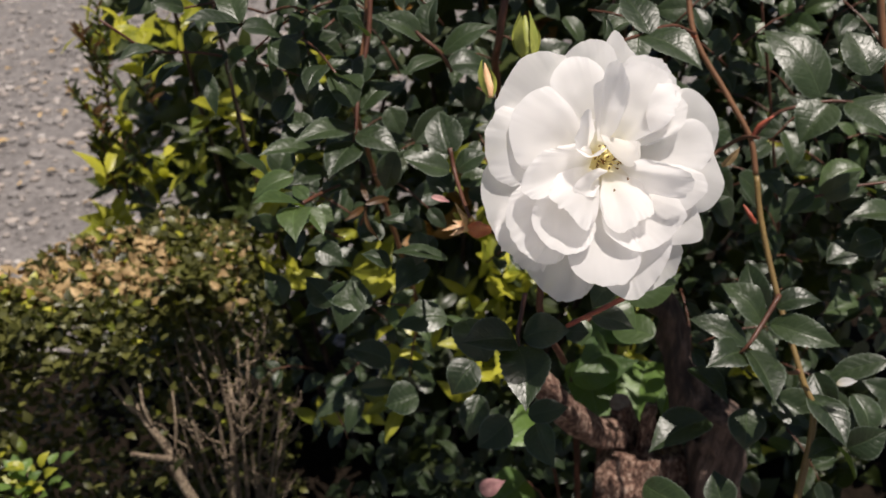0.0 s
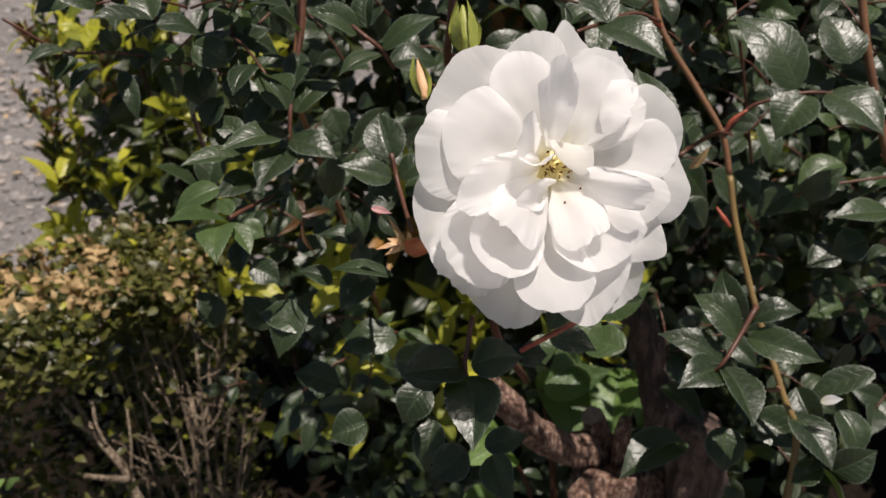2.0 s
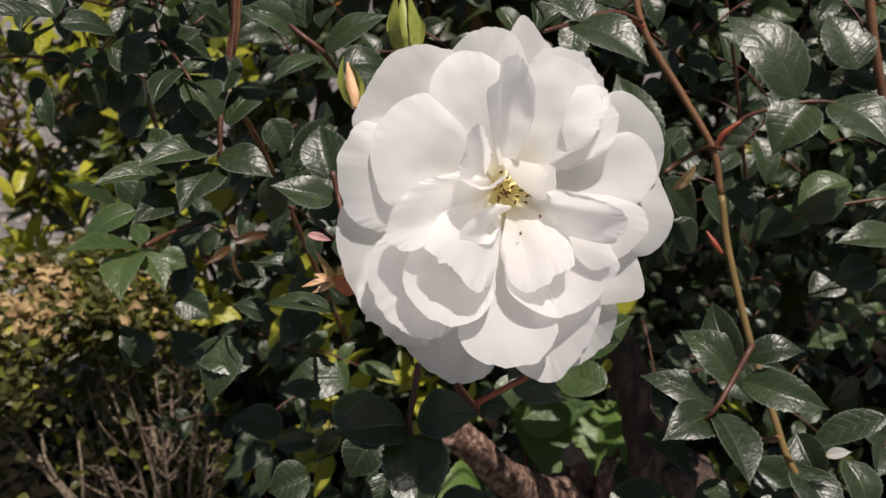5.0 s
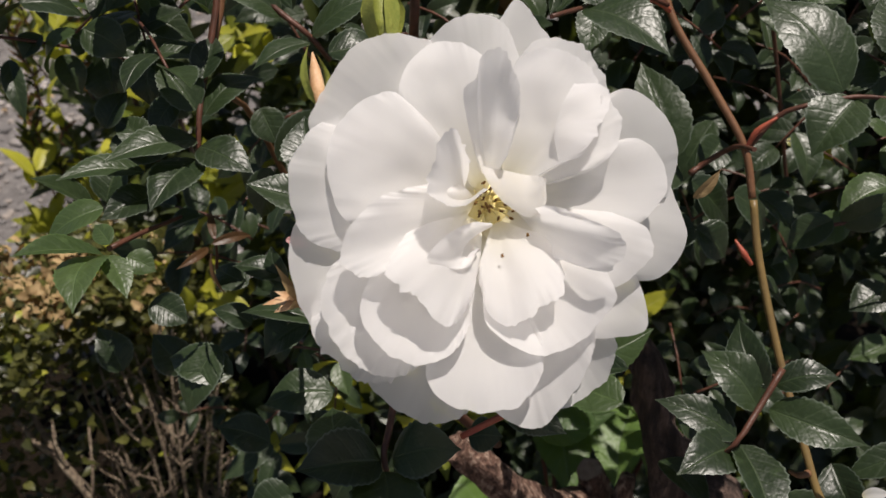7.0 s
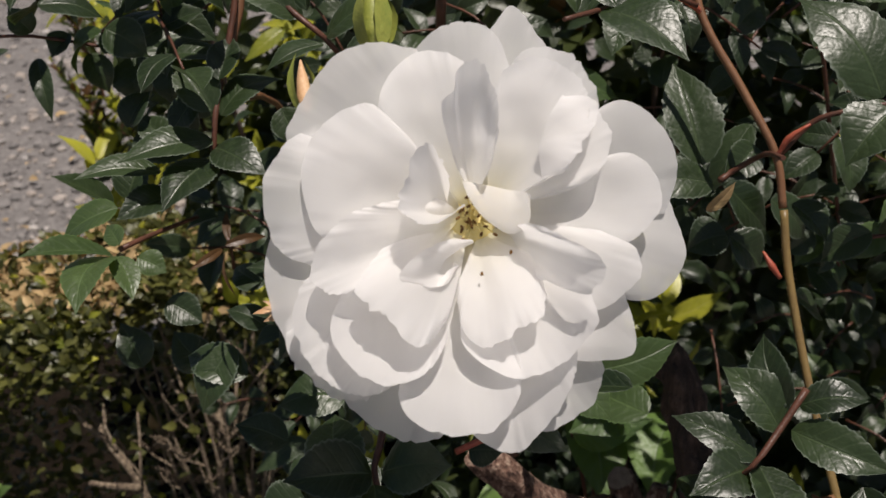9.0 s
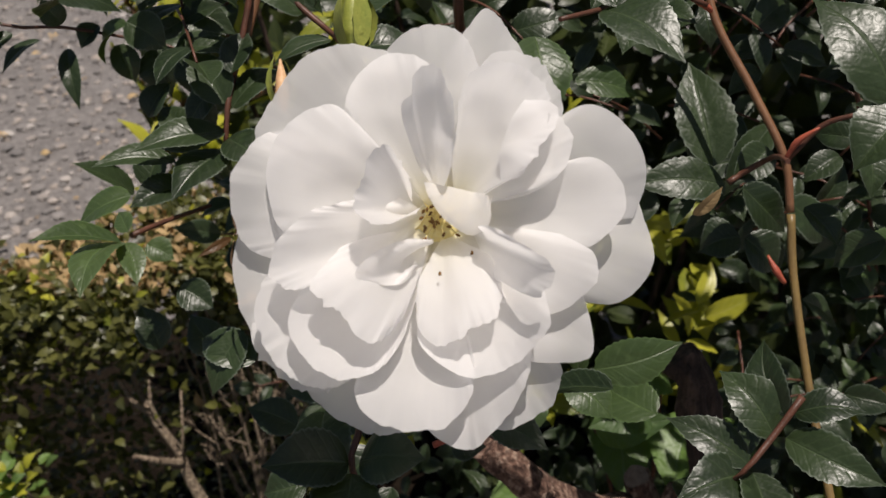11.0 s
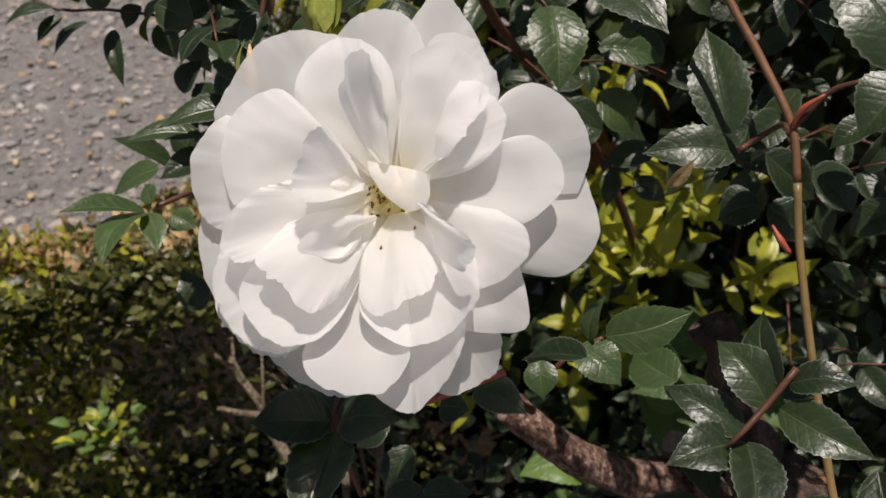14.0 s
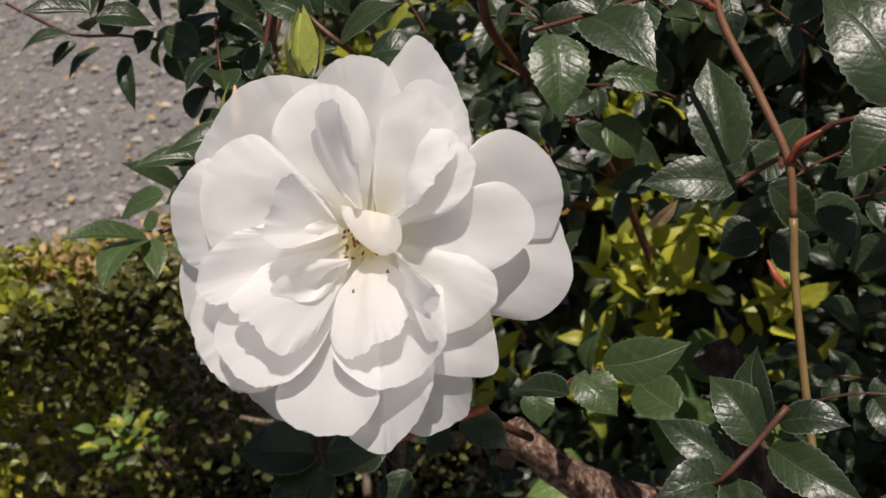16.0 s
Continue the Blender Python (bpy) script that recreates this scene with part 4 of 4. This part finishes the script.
# drooping dried petals
v, f, u = leaf_data((0.115, 0.347, 0.689), (0.122, 0.349, 0.697), 0.004, 50, 61)
on_bush(part("withered_petal", mesh_from("withered_petal", v, f, DRY_LEAF, u), bush, "withered tan petal"))

v, f, u = leaf_data((0.022, 0.397, 0.456), (0.036, 0.394, 0.468), 0.010, 20, 62, teeth=0.0)
on_bush(part("withered_petal", mesh_from("withered_petal", v, f, PINK, u), bush, "dull pink withered petal"))
v, f, u = leaf_data((0.177, 0.329, 0.590), (0.185, 0.327, 0.593), 0.004, 0, 63, teeth=0.0)
on_bush(part("shed_petal", mesh_from("shed_petal", v, f, PETAL, u), bush, "small shed white petal caught on a leaf"))
v, f, u = leaf_data((-0.005, 0.357, 0.670), (0.003, 0.356, 0.668), 0.003, 0, 64, teeth=0.0)
on_bush(part("shed_petal", mesh_from("shed_petal", v, f, PINK, u), bush, "small shed blush petal caught on a leaf"))

# ---- inner leaves of the rose bush ----
def inner_leaves(count, seed, lo, hi, keep, size=(0.014, 0.025)):
    rnd = random.Random(seed)
    made = 0
    while made < count:
        c = Vector([rnd.uniform(a, b) for a, b in zip(lo, hi)])
        if not keep(c):
            continue
        made += 1
        s = spray("fresh" if rnd.random() < 0.12 else "rose")
        d = Vector((rnd.uniform(-1, 1), rnd.uniform(-0.7, 0.2), rnd.uniform(-0.7, 0.6))).normalized()
        side = d.cross(Vector((0, -0.6, 0.8))).normalized()
        L = rnd.uniform(0.035, 0.05)
        stalk(s, 0.6, [tuple(c), tuple(c + d * L * 0.5 + Vector((0, 0, 0.004))), tuple(c + d * L)])
        for k, (along, off, n) in enumerate(((1.0, 0, 1), (0.72, 1, 1), (0.72, -1, 1), (0.25, 1, 0), (0.25, -1, 0))):
            l = rnd.uniform(*size) * (1 if n else 0.8)
            b = c + d * L * along
            e = b + (d * (1.0 if off == 0 else 0.45) + side * off * 0.9 + Vector((rnd.uniform(-.25, .25), rnd.uniform(-.25, .25), rnd.uniform(-.45, .15)))).normalized() * l
            leaflet(s, tuple(b), tuple(e), l * rnd.uniform(0.48, 0.62), rnd.uniform(-35, 35))


KEEP = lambda c: c.x > -0.088 + (c.z - 0.55) * 0.10 and not (c.z < 0.5 and 0.0 < c.x < 0.2 and c.y < 0.54) and not (c.x > 0.22 and c.z < 0.41) and not (0.02 < c.x < 0.20 and 0.36 < c.z < 0.58 and c.y > 0.5 and (c.x * 977.0) % 1.0 < 0.75) and not (0.04 < c.x < 0.30 and 0.50 < c.z < 0.85 and c.y > 0.56 and (c.x * 733.0) % 1.0 < 0.5) and not (-0.03 < c.x < 0.13 and 0.32 < c.z < 0.52 and c.y > 0.52) and not (-0.04 < c.x < 0.26 and 0.46 < c.z and c.y > 0.61 and (c.x * 3571.0) % 1.0 < 0.8) and not (c.x < -0.02 and c.z < 0.48 and (c.x * 5171.0) % 1.0 < 0.5)
inner_leaves(150, 11, (-0.13, 0.475, 0.34), (0.42, 0.60, 0.80), KEEP)

inner_leaves(10, 17, (-0.125, 0.43, 0.70), (-0.055, 0.50, 0.75), lambda c: c.x > -0.115 + (0.75 - c.z) * 0.8)
inner_leaves(11, 13, (-0.14, 0.42, 0.725), (-0.05, 0.50, 0.80), lambda c: c.x > -0.105 or c.z > 0.745)


def deep_leaves(count, seed, lo, hi, keep):
    """The mass of leaves further in, too many to tell apart."""
    rnd = random.Random(seed)
    chunks = []
    while len(chunks) < count:
        c = Vector([rnd.uniform(a, b) for a, b in zip(lo, hi)])
        if not keep(c):
            continue
        l = rnd.uniform(0.015, 0.027)
        d = Vector((rnd.uniform(-1, 1), rnd.uniform(-0.8, 0.3), rnd.uniform(-0.9, 0.5))).normalized()
        chunks.append(leaf_data(c, c + d * l, l * rnd.uniform(0.46, 0.62), rnd.uniform(-45, 45), rnd.randint(0, 99999), rows=9, cols=2))
    v, f, u = join_data(chunks)
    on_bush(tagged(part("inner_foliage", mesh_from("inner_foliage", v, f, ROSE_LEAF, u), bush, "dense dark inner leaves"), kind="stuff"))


deep_leaves(2300, 12, (-0.12, 0.57, 0.12), (0.60, 0.76, 1.02), KEEP)

# ---- golden shrub behind ----
def shrub_leaf_set(count, seed, lo, hi, keep, length, parent, name, mat, cap=300, ratio=0.33):
    """Whorls of narrow leaves on short twigs."""
    rnd = random.Random(seed)
    made, chunks = 0, []
    while made < count:
        c = Vector([rnd.uniform(a, b) for a, b in zip(lo, hi)])
        if not keep(c):
            continue
        d = Vector((rnd.uniform(-0.6, 0.6), rnd.uniform(-0.8, 0.3), rnd.uniform(0.2, 1.0))).normalized()
        for k in range(rnd.randint(4, 7)):
            a = 2.4 * k + rnd.random()
            s = Matrix.Rotation(a, 3, d) @ d.orthogonal().normalized()
            l = length * rnd.uniform(0.6, 1.2)
            b = c - d * 0.006 * k
            chunks.append(leaf_data(b, b + (s + d * rnd.uniform(0.1, 0.9)).normalized() * l, l * ratio * rnd.uniform(0.8, 1.2), rnd.uniform(-30, 30), rnd.randint(0, 99999), rows=7, cols=2, teeth=0.0, fold=0.25, up=tuple((d + Vector((0, -0.3, 0.3))))))
            made += 1
    for v, f, u in chunks[:cap]:
        ob = part("leaf", mesh_from("leaf", v, f, mat, u), parent)
        ob.matrix_parent_inverse = Matrix.Translation(-parent.location)
    if len(chunks) > cap:
        v, f, u = join_data(chunks[cap:])
        ob = tagged(part(name, mesh_from(name, v, f, mat, u), parent), kind="stuff")
        ob.matrix_parent_inverse = Matrix.Translation(-parent.location)


golden = thing("golden_shrub", "shrub with yellow-green and bronze young leaves behind the rose", "shrub", (0.0, 0.88, 0.0))
gkeep = lambda c: (c.x > -0.05 or c.y > 0.94) and not (c.x > 0.5 and c.z < 0.32) and c.x > -0.35 + (1.0 - c.y) * 0.9 + (c.z - 0.45) * 0.25 and c.y > 0.74 + 0.05 * noise.noise((c.x * 8, c.z * 8, 2))
clump = lambda c: noise.noise((c.x * 9, c.y * 4, c.z * 9)) > 0.02
shrub_leaf_set(250, 21, (-0.44, 0.78, 0.30), (-0.08, 0.95, 0.68), lambda c: c.x > -0.47 + (1.0 - c.y) * 0.9 + (c.z - 0.45) * 0.2, 0.038, golden, "golden_leaves", GOLD_LEAF, cap=250, ratio=0.34)
shrub_leaf_set(520, 25, (-0.42, 0.82, 0.25), (-0.06, 1.0, 0.68), lambda c: c.x > -0.39 + (1.0 - c.y) * 0.9 + (c.z - 0.45) * 0.2, 0.038, golden, "olive_leaves", OLIVE_LEAF, cap=60)
shrub_leaf_set(110, 24, (-0.08, 0.60, 0.28), (0.28, 0.72, 0.58), clump, 0.032, golden, "golden_leaves", GOLD_LEAF, cap=110)
shrub_leaf_set(100, 26, (0.015, 0.66, 0.33), (0.16, 0.74, 0.47), lambda c: noise.noise((c.x * 14, c.y * 6, c.z * 14)) > 0.1, 0.028, golden, "golden_leaves", GOLD_LEAF, cap=100, ratio=0.42)
shrub_leaf_set(46, 27, (-0.115, 0.55, 0.33), (-0.02, 0.62, 0.51), lambda c: True, 0.028, golden, "golden_leaves", GOLD_LEAF, cap=46, ratio=0.42)
shrub_leaf_set(11500, 22, (-0.42, 0.78, 0.03), (0.75, 1.10, 0.98), gkeep, 0.040, golden, "olive_leaves", OLIVE_LEAF, cap=150, ratio=0.52)
shrub_leaf_set(40, 23, (-0.36, 0.80, 0.40), (0.10, 0.92, 0.64), gkeep, 0.036, golden, "bronze_leaves", BRONZE_LEAF)
grnd = random.Random(77)


def tip_shoot(base, length, lean):
    """A slender leading shoot with small narrow leaves, standing clear of the shrub."""
    b = Vector(base)
    e = b + Vector((lean, grnd.uniform(-.01, .01), length))
    m = b.lerp(e, 0.5) + Vector((grnd.uniform(-.004, .004), 0, 0))
    st = tube("shoot", [b, m, e], [0.0011, 0.0005], STALK, golden, "slender reddish shoot", sides=5, steps=4)
    st.matrix_parent_inverse = Matrix.Translation(-golden.location)
    line = smooth_line([b, m, e], 10)
    for k in range(3, len(line)):
        a = 2.4 * k + grnd.random()
        d = Vector((math.cos(a), math.sin(a) * 0.6, grnd.uniform(0.5, 1.4))).normalized() * grnd.uniform(0.011, 0.021)
        v, f, u = leaf_data(line[k], line[k] + d, d.length * 0.26, grnd.uniform(-30, 30), grnd.randint(0, 99999), rows=6, cols=1, teeth=0.0)
        ob = part("leaf", mesh_from("leaf", v, f, grnd.choice((OLIVE_LEAF, OLIVE_LEAF, GOLD_LEAF, SHOOT_LEAF)), u), st)


for i in range(20):
    z = grnd.uniform(0.37, 0.55)
    tip_shoot((-0.355 + (z - 0.46) * 0.22 + grnd.uniform(-.012, .05), grnd.uniform(0.90, 0.95), z), grnd.uniform(0.035, 0.065), grnd.uniform(-.035, .004))
for i in range(16):
    x, y = grnd.uniform(-0.28, 0.5), grnd.uniform(0.82, 0.98)
    pts = [(x * 0.5, 0.9, 0.0), (x * 0.7, y, 0.2), (x * 0.95, y - 0.02, 0.42), (x + grnd.uniform(-.04, .04), y - 0.06, grnd.uniform(0.55, 0.75))]
    ob = tube("stem", pts, [0.005, 0.0035, 0.0015], DARK_BARK, golden, "dark brown stem", sides=6, rough=0.1)
    ob.matrix_parent_inverse = Matrix.Translation(-golden.location)

# ---- box hedge ----
hedge = thing("box_hedge", "clipped box hedge with small leaves, bare twigs and a browned top", "hedge", (-0.6, 0.64, 0.0))
HINV = Matrix.Translation(-hedge.location)


def hedge_top(x, y):
    return 0.43 + 0.03 * noise.noise((x * 6, y * 6, 5)) + 0.012 * noise.noise((x * 25, y * 25, 2))


def build_hedge():
    rnd = random.Random(31)
    green, dry, fresh = [], [], []

    def far_side(x):
        return min(0.80, max(0.30, 0.725 + 0.75 * (x + 0.37)))

    def near_side(x):
        return min(0.60, far_side(x) - 0.10 - 0.14 * min(1.0, max(0.0, (-0.35 - x) / 0.08)))

    def add(count, place, gap):
        n = 0
        while n < count:
            x, y, z = place()
            top = hedge_top(x, y)
            if z > top or noise.noise((x * 24, y * 24, z * 24)) > gap:
                continue
            n += 1
            l = rnd.uniform(0.0085, 0.0145)
            d = Vector((rnd.uniform(-1, 1), rnd.uniform(-1, 0.5), rnd.uniform(-0.2, 1))).normalized()
            p = Vector((x, y, z))
            patch = ((x + 0.31) / 0.075) ** 2 + ((y - 0.70) / 0.06) ** 2 < 1 or ((x + 0.42) / 0.05) ** 2 + ((y - 0.64) / 0.05) ** 2 < 1
            brown = (patch and z > top - 0.03 and rnd.random() < 0.5) or noise.noise((x * 7 + 3.1, y * 7, 0.4)) > 0.12 and z > top - 0.04 and x > -0.5 and rnd.random() < 0.2
            data = leaf_data(p, p + d * l, l * 0.55, rnd.uniform(-50, 50), rnd.randint(0, 99999), rows=4, cols=1, teeth=0, up=(0, -0.3, 0.9))
            # left of x -0.41 most leaves turn yellow-green, partly to paint in sunlight
            (dry if brown else fresh if rnd.random() < (0.72 if x < -0.41 else 0.04) else green).append(data)

    def on_top():
        x = rnd.uniform(-0.95, -0.19)
        y = rnd.uniform(near_side(x) if x < -0.25 else 0.68, far_side(x))
        return x, y, hedge_top(x, y) - abs(rnd.gauss(0, 0.026))

    def on_face():
        x, z = rnd.uniform(-0.80, -0.37), rnd.uniform(0.03, 0.44)
        return x, near_side(x) - 0.24 * (0.44 - z) * min(1.0, max(0.0, (-0.37 - x) / 0.05)) + abs(rnd.gauss(0, 0.03)) + 0.03 * noise.noise((x * 7, z * 7, 1)), z

    def inside():
        x = rnd.uniform(-0.72, -0.16)
        if x > -0.38 and rnd.random() < 0.3:
            x -= 0.28
        return x, far_side(x) - rnd.uniform(0.0, 0.08), rnd.uniform(0.03, 0.42)

    def hollow():
        return rnd.uniform(-0.45, -0.20), rnd.uniform(0.56, 0.72), rnd.uniform(0.05, 0.38)

    add(17000, on_top, 0.30)
    add(13000, on_face, 0.28)
    add(9500, inside, 0.6)
    add(350, hollow, 0.1)
    for name, chunks, mat, lab in (("foliage", green, BOX_LEAF, "small dark and olive box leaves"), ("fresh_foliage", fresh, GOLD_LEAF, "yellow-green new box leaves, massed at the left to paint in sunlight"), ("browned_foliage", dry, DRY_LEAF, "browned dry box leaves on the clipped top")):
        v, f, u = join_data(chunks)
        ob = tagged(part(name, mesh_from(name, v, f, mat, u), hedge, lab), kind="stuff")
        ob.matrix_parent_inverse = HINV
    # wood
    for i in range(34):
        x = rnd.uniform(-0.85, -0.42)
        y = 0.725 + 0.75 * (x + 0.37) - rnd.uniform(0.05, 0.18)
        t = hedge_top(x, y) - 0.02
        pts = [(x * 0.95, y + 0.02, 0.0), (x + rnd.uniform(-.03, .03), y + 0.01, 0.15), (x, y, 0.3), (x + rnd.uniform(-.03, .03), y + rnd.uniform(-.03, .03), t)]
        ob = tube("branch", pts, [0.005, 0.003, 0.0012], TWIG if i % 2 else DARK_BARK, hedge, "", sides=5, steps=3, rough=0.15, seed=i)
        ob.matrix_parent_inverse = HINV


build_hedge()


def hedge_branch(pts, r0, r1, label="pale bare branch"):
    ob = tube("branch", pts, [r0 * 0.72, (r0 + r1) * 0.36, r1 * 0.72], TWIG, hedge, label, sides=8, steps=5, rough=0.18, seed=r0 * 900)
    ob.matrix_parent_inverse = HINV
    return ob


hedge_branch([(-0.206, 0.604, 0.188), (-0.234, 0.610, 0.260), (-0.244, 0.618, 0.289), (-0.263, 0.625, 0.321), (-0.281, 0.641, 0.350)], 0.0075, 0.0028)
hedge_branch([(-0.239, 0.613, 0.281), (-0.250, 0.597, 0.299), (-0.263, 0.588, 0.311)], 0.0042, 0.0022)
hedge_branch([(-0.263, 0.625, 0.321), (-0.272, 0.621, 0.337), (-0.286, 0.628, 0.354)], 0.004, 0.002)
hedge_branch([(-0.255, 0.621, 0.312), (-0.259, 0.623, 0.333), (-0.263, 0.634, 0.349)], 0.003, 0.0015)
hedge_branch([(-0.232, 0.604, 0.299), (-0.230, 0.612, 0.323), (-0.234, 0.630, 0.346)], 0.0016, 0.0012)
hedge_branch([(-0.204, 0.646, 0.142), (-0.206, 0.685, 0.225), (-0.208, 0.712, 0.273), (-0.220, 0.732, 0.320), (-0.229, 0.755, 0.377)], 0.006, 0.0012, "pale dry upright twig")
hedge_branch([(-0.208, 0.705, 0.264), (-0.222, 0.719, 0.303), (-0.235, 0.727, 0.337)], 0.003, 0.001, "pale dry twig")
hedge_branch([(-0.205, 0.692, 0.247), (-0.192, 0.710, 0.281), (-0.189, 0.732, 0.326)], 0.004, 0.0012, "pale dry twig")
hedge_branch([(-0.203, 0.713, 0.272), (-0.201, 0.732, 0.313), (-0.208, 0.748, 0.356)], 0.003, 0.0012, "pale dry twig")
hedge_branch([(-0.196, 0.700, 0.254), (-0.182, 0.721, 0.291), (-0.157, 0.734, 0.318)], 0.003, 0.001, "pale dry twig")
hedge_branch([(-0.192, 0.718, 0.275), (-0.169, 0.719, 0.285), (-0.148, 0.726, 0.304)], 0.002, 0.001, "pale dry twig")
trnd = random.Random(8)


def dry_spray(start, end, r, forks):
    """A bare upright twig with short forking side twigs."""
    a, e = Vector(start), Vector(end)
    mid = a.lerp(e, 0.5) + Vector((trnd.uniform(-.012, .012), trnd.uniform(-.01, .01), 0))
    hedge_branch([tuple(a), tuple(mid), tuple(e)], r, r * 0.35, "pale dry upright twig")
    for k in range(forks):
        b = smooth_line([a, mid, e], 8)[trnd.randint(5, 15)]
        side = trnd.choice((-1, 1))
        f = b + Vector((side * trnd.uniform(.008, .026), trnd.uniform(-.014, .014), trnd.uniform(.006, .036)))
        hedge_branch([tuple(b), tuple(b.lerp(f, 0.5) + Vector((side * 0.003, 0, -0.001))), tuple(f)], r * 0.5, r * 0.25, "fine dry twig")
        for q in range(2):
            g = f + Vector((trnd.uniform(-.009, .009), trnd.uniform(-.006, .006), trnd.uniform(.003, .014)))
            hedge_branch([tuple(b.lerp(f, 0.7)), tuple(f.lerp(g, 0.3)), tuple(g)], r * 0.32, r * 0.2, "fine dry twig")


for x0, x1, top in ((-0.215, -0.232, 0.405), (-0.205, -0.212, 0.372), (-0.200, -0.190, 0.352), (-0.195, -0.176, 0.345), (-0.190, -0.158, 0.322), (-0.212, -0.246, 0.352), (-0.185, -0.150, 0.300), (-0.235, -0.262, 0.330), (-0.175, -0.152, 0.262)):
    y = trnd.uniform(0.665, 0.715)
    dry_spray((x0, y, 0.12), (x1, y + 0.012, top), 0.0030, 7)
hedge_branch([(-0.262, 0.690, 0.130), (-0.259, 0.694, 0.200), (-0.262, 0.700, 0.268)], 0.0022, 0.0014, "thin pale shoot")
v, f, u = leaf_data((-0.262, 0.700, 0.262), (-0.264, 0.698, 0.282), 0.008, 10, 311, teeth=0.0)
ob = part("dry_leaf", mesh_from("dry_leaf", v, f, DRY_LEAF, u), hedge, "single dry orange leaf on a twig")
ob.matrix_parent_inverse = HINV

sprig = Vector((-0.319, 0.525, 0.349))
hedge_branch([tuple(sprig + Vector((-0.02, 0.05, -0.12))), tuple(sprig + Vector((-0.006, 0.02, -0.05))), tuple(sprig)], 0.003, 0.0014, "leafy side twig")
for i in range(34):
    k = i // 5
    a = 2.4 * i
    b = sprig + Vector((0.013 * math.cos(a) * (k % 3), 0.012 * math.sin(a) * (k % 3), 0.004 * k - 0.02))
    e = b + Vector((math.cos(a) * 0.013, math.sin(a) * 0.013 - 0.003, trnd.uniform(0.002, 0.010)))
    v, f, u = leaf_data(b, e, 0.0075, trnd.uniform(-20, 20), 500 + i, rows=7, cols=2, teeth=0.0, up=(0, -0.3, 0.9))
    ob = part("sprig_leaf", mesh_from("sprig_leaf", v, f, WEED_LEAF if i % 3 else GOLD_LEAF, u), hedge, "fresh green leaf of a new sprig")
    ob.matrix_parent_inverse = HINV

# ---- broad-leaved weed below the rose ----
weed = thing("weed", "low weed with broad fresh green veined leaves below the rose", "plant", (0.13, 0.55, 0.0))
WINV = Matrix.Translation(-weed.location)


def weed_leaf(base, tip, w, roll):
    LEAF_COUNT[0] += 1
    v, f, u = leaf_data(base, tip, w, roll, LEAF_COUNT[0], arch=0.16, teeth=0.02)
    ob = part("leaf", mesh_from("leaf", v, f, WEED_LEAF, u), weed)
    ob.matrix_parent_inverse = WINV
    st = tube("leaf_stalk", [(0.13, 0.55, 0.02), tuple(Vector(base) * 0.6 + Vector((0.13, 0.55, 0.1)) * 0.4 + Vector((0, 0.02, 0.02))), base], [0.0016, 0.0010], STALK, weed, "", sides=6)
    st.matrix_parent_inverse = WINV


weed_leaf((0.090, 0.516, 0.448), (0.132, 0.501, 0.474), 0.024, 20)
weed_leaf((0.098, 0.546, 0.439), (0.108, 0.488, 0.419), 0.034, -10)
weed_leaf((0.150, 0.538, 0.445), (0.134, 0.487, 0.426), 0.034, 15)
weed_leaf((0.172, 0.540, 0.439), (0.154, 0.505, 0.421), 0.03, 0)
weed_leaf((0.059, 0.487, 0.379), (0.030, 0.460, 0.378), 0.03, 0)
weed_leaf((0.115, 0.508, 0.472), (0.087, 0.485, 0.477), 0.03, 0)
weed_leaf((0.064, 0.467, 0.439), (0.034, 0.441, 0.452), 0.03, 0)
weed_leaf((0.127, 0.547, 0.467), (0.096, 0.524, 0.474), 0.034, 0)
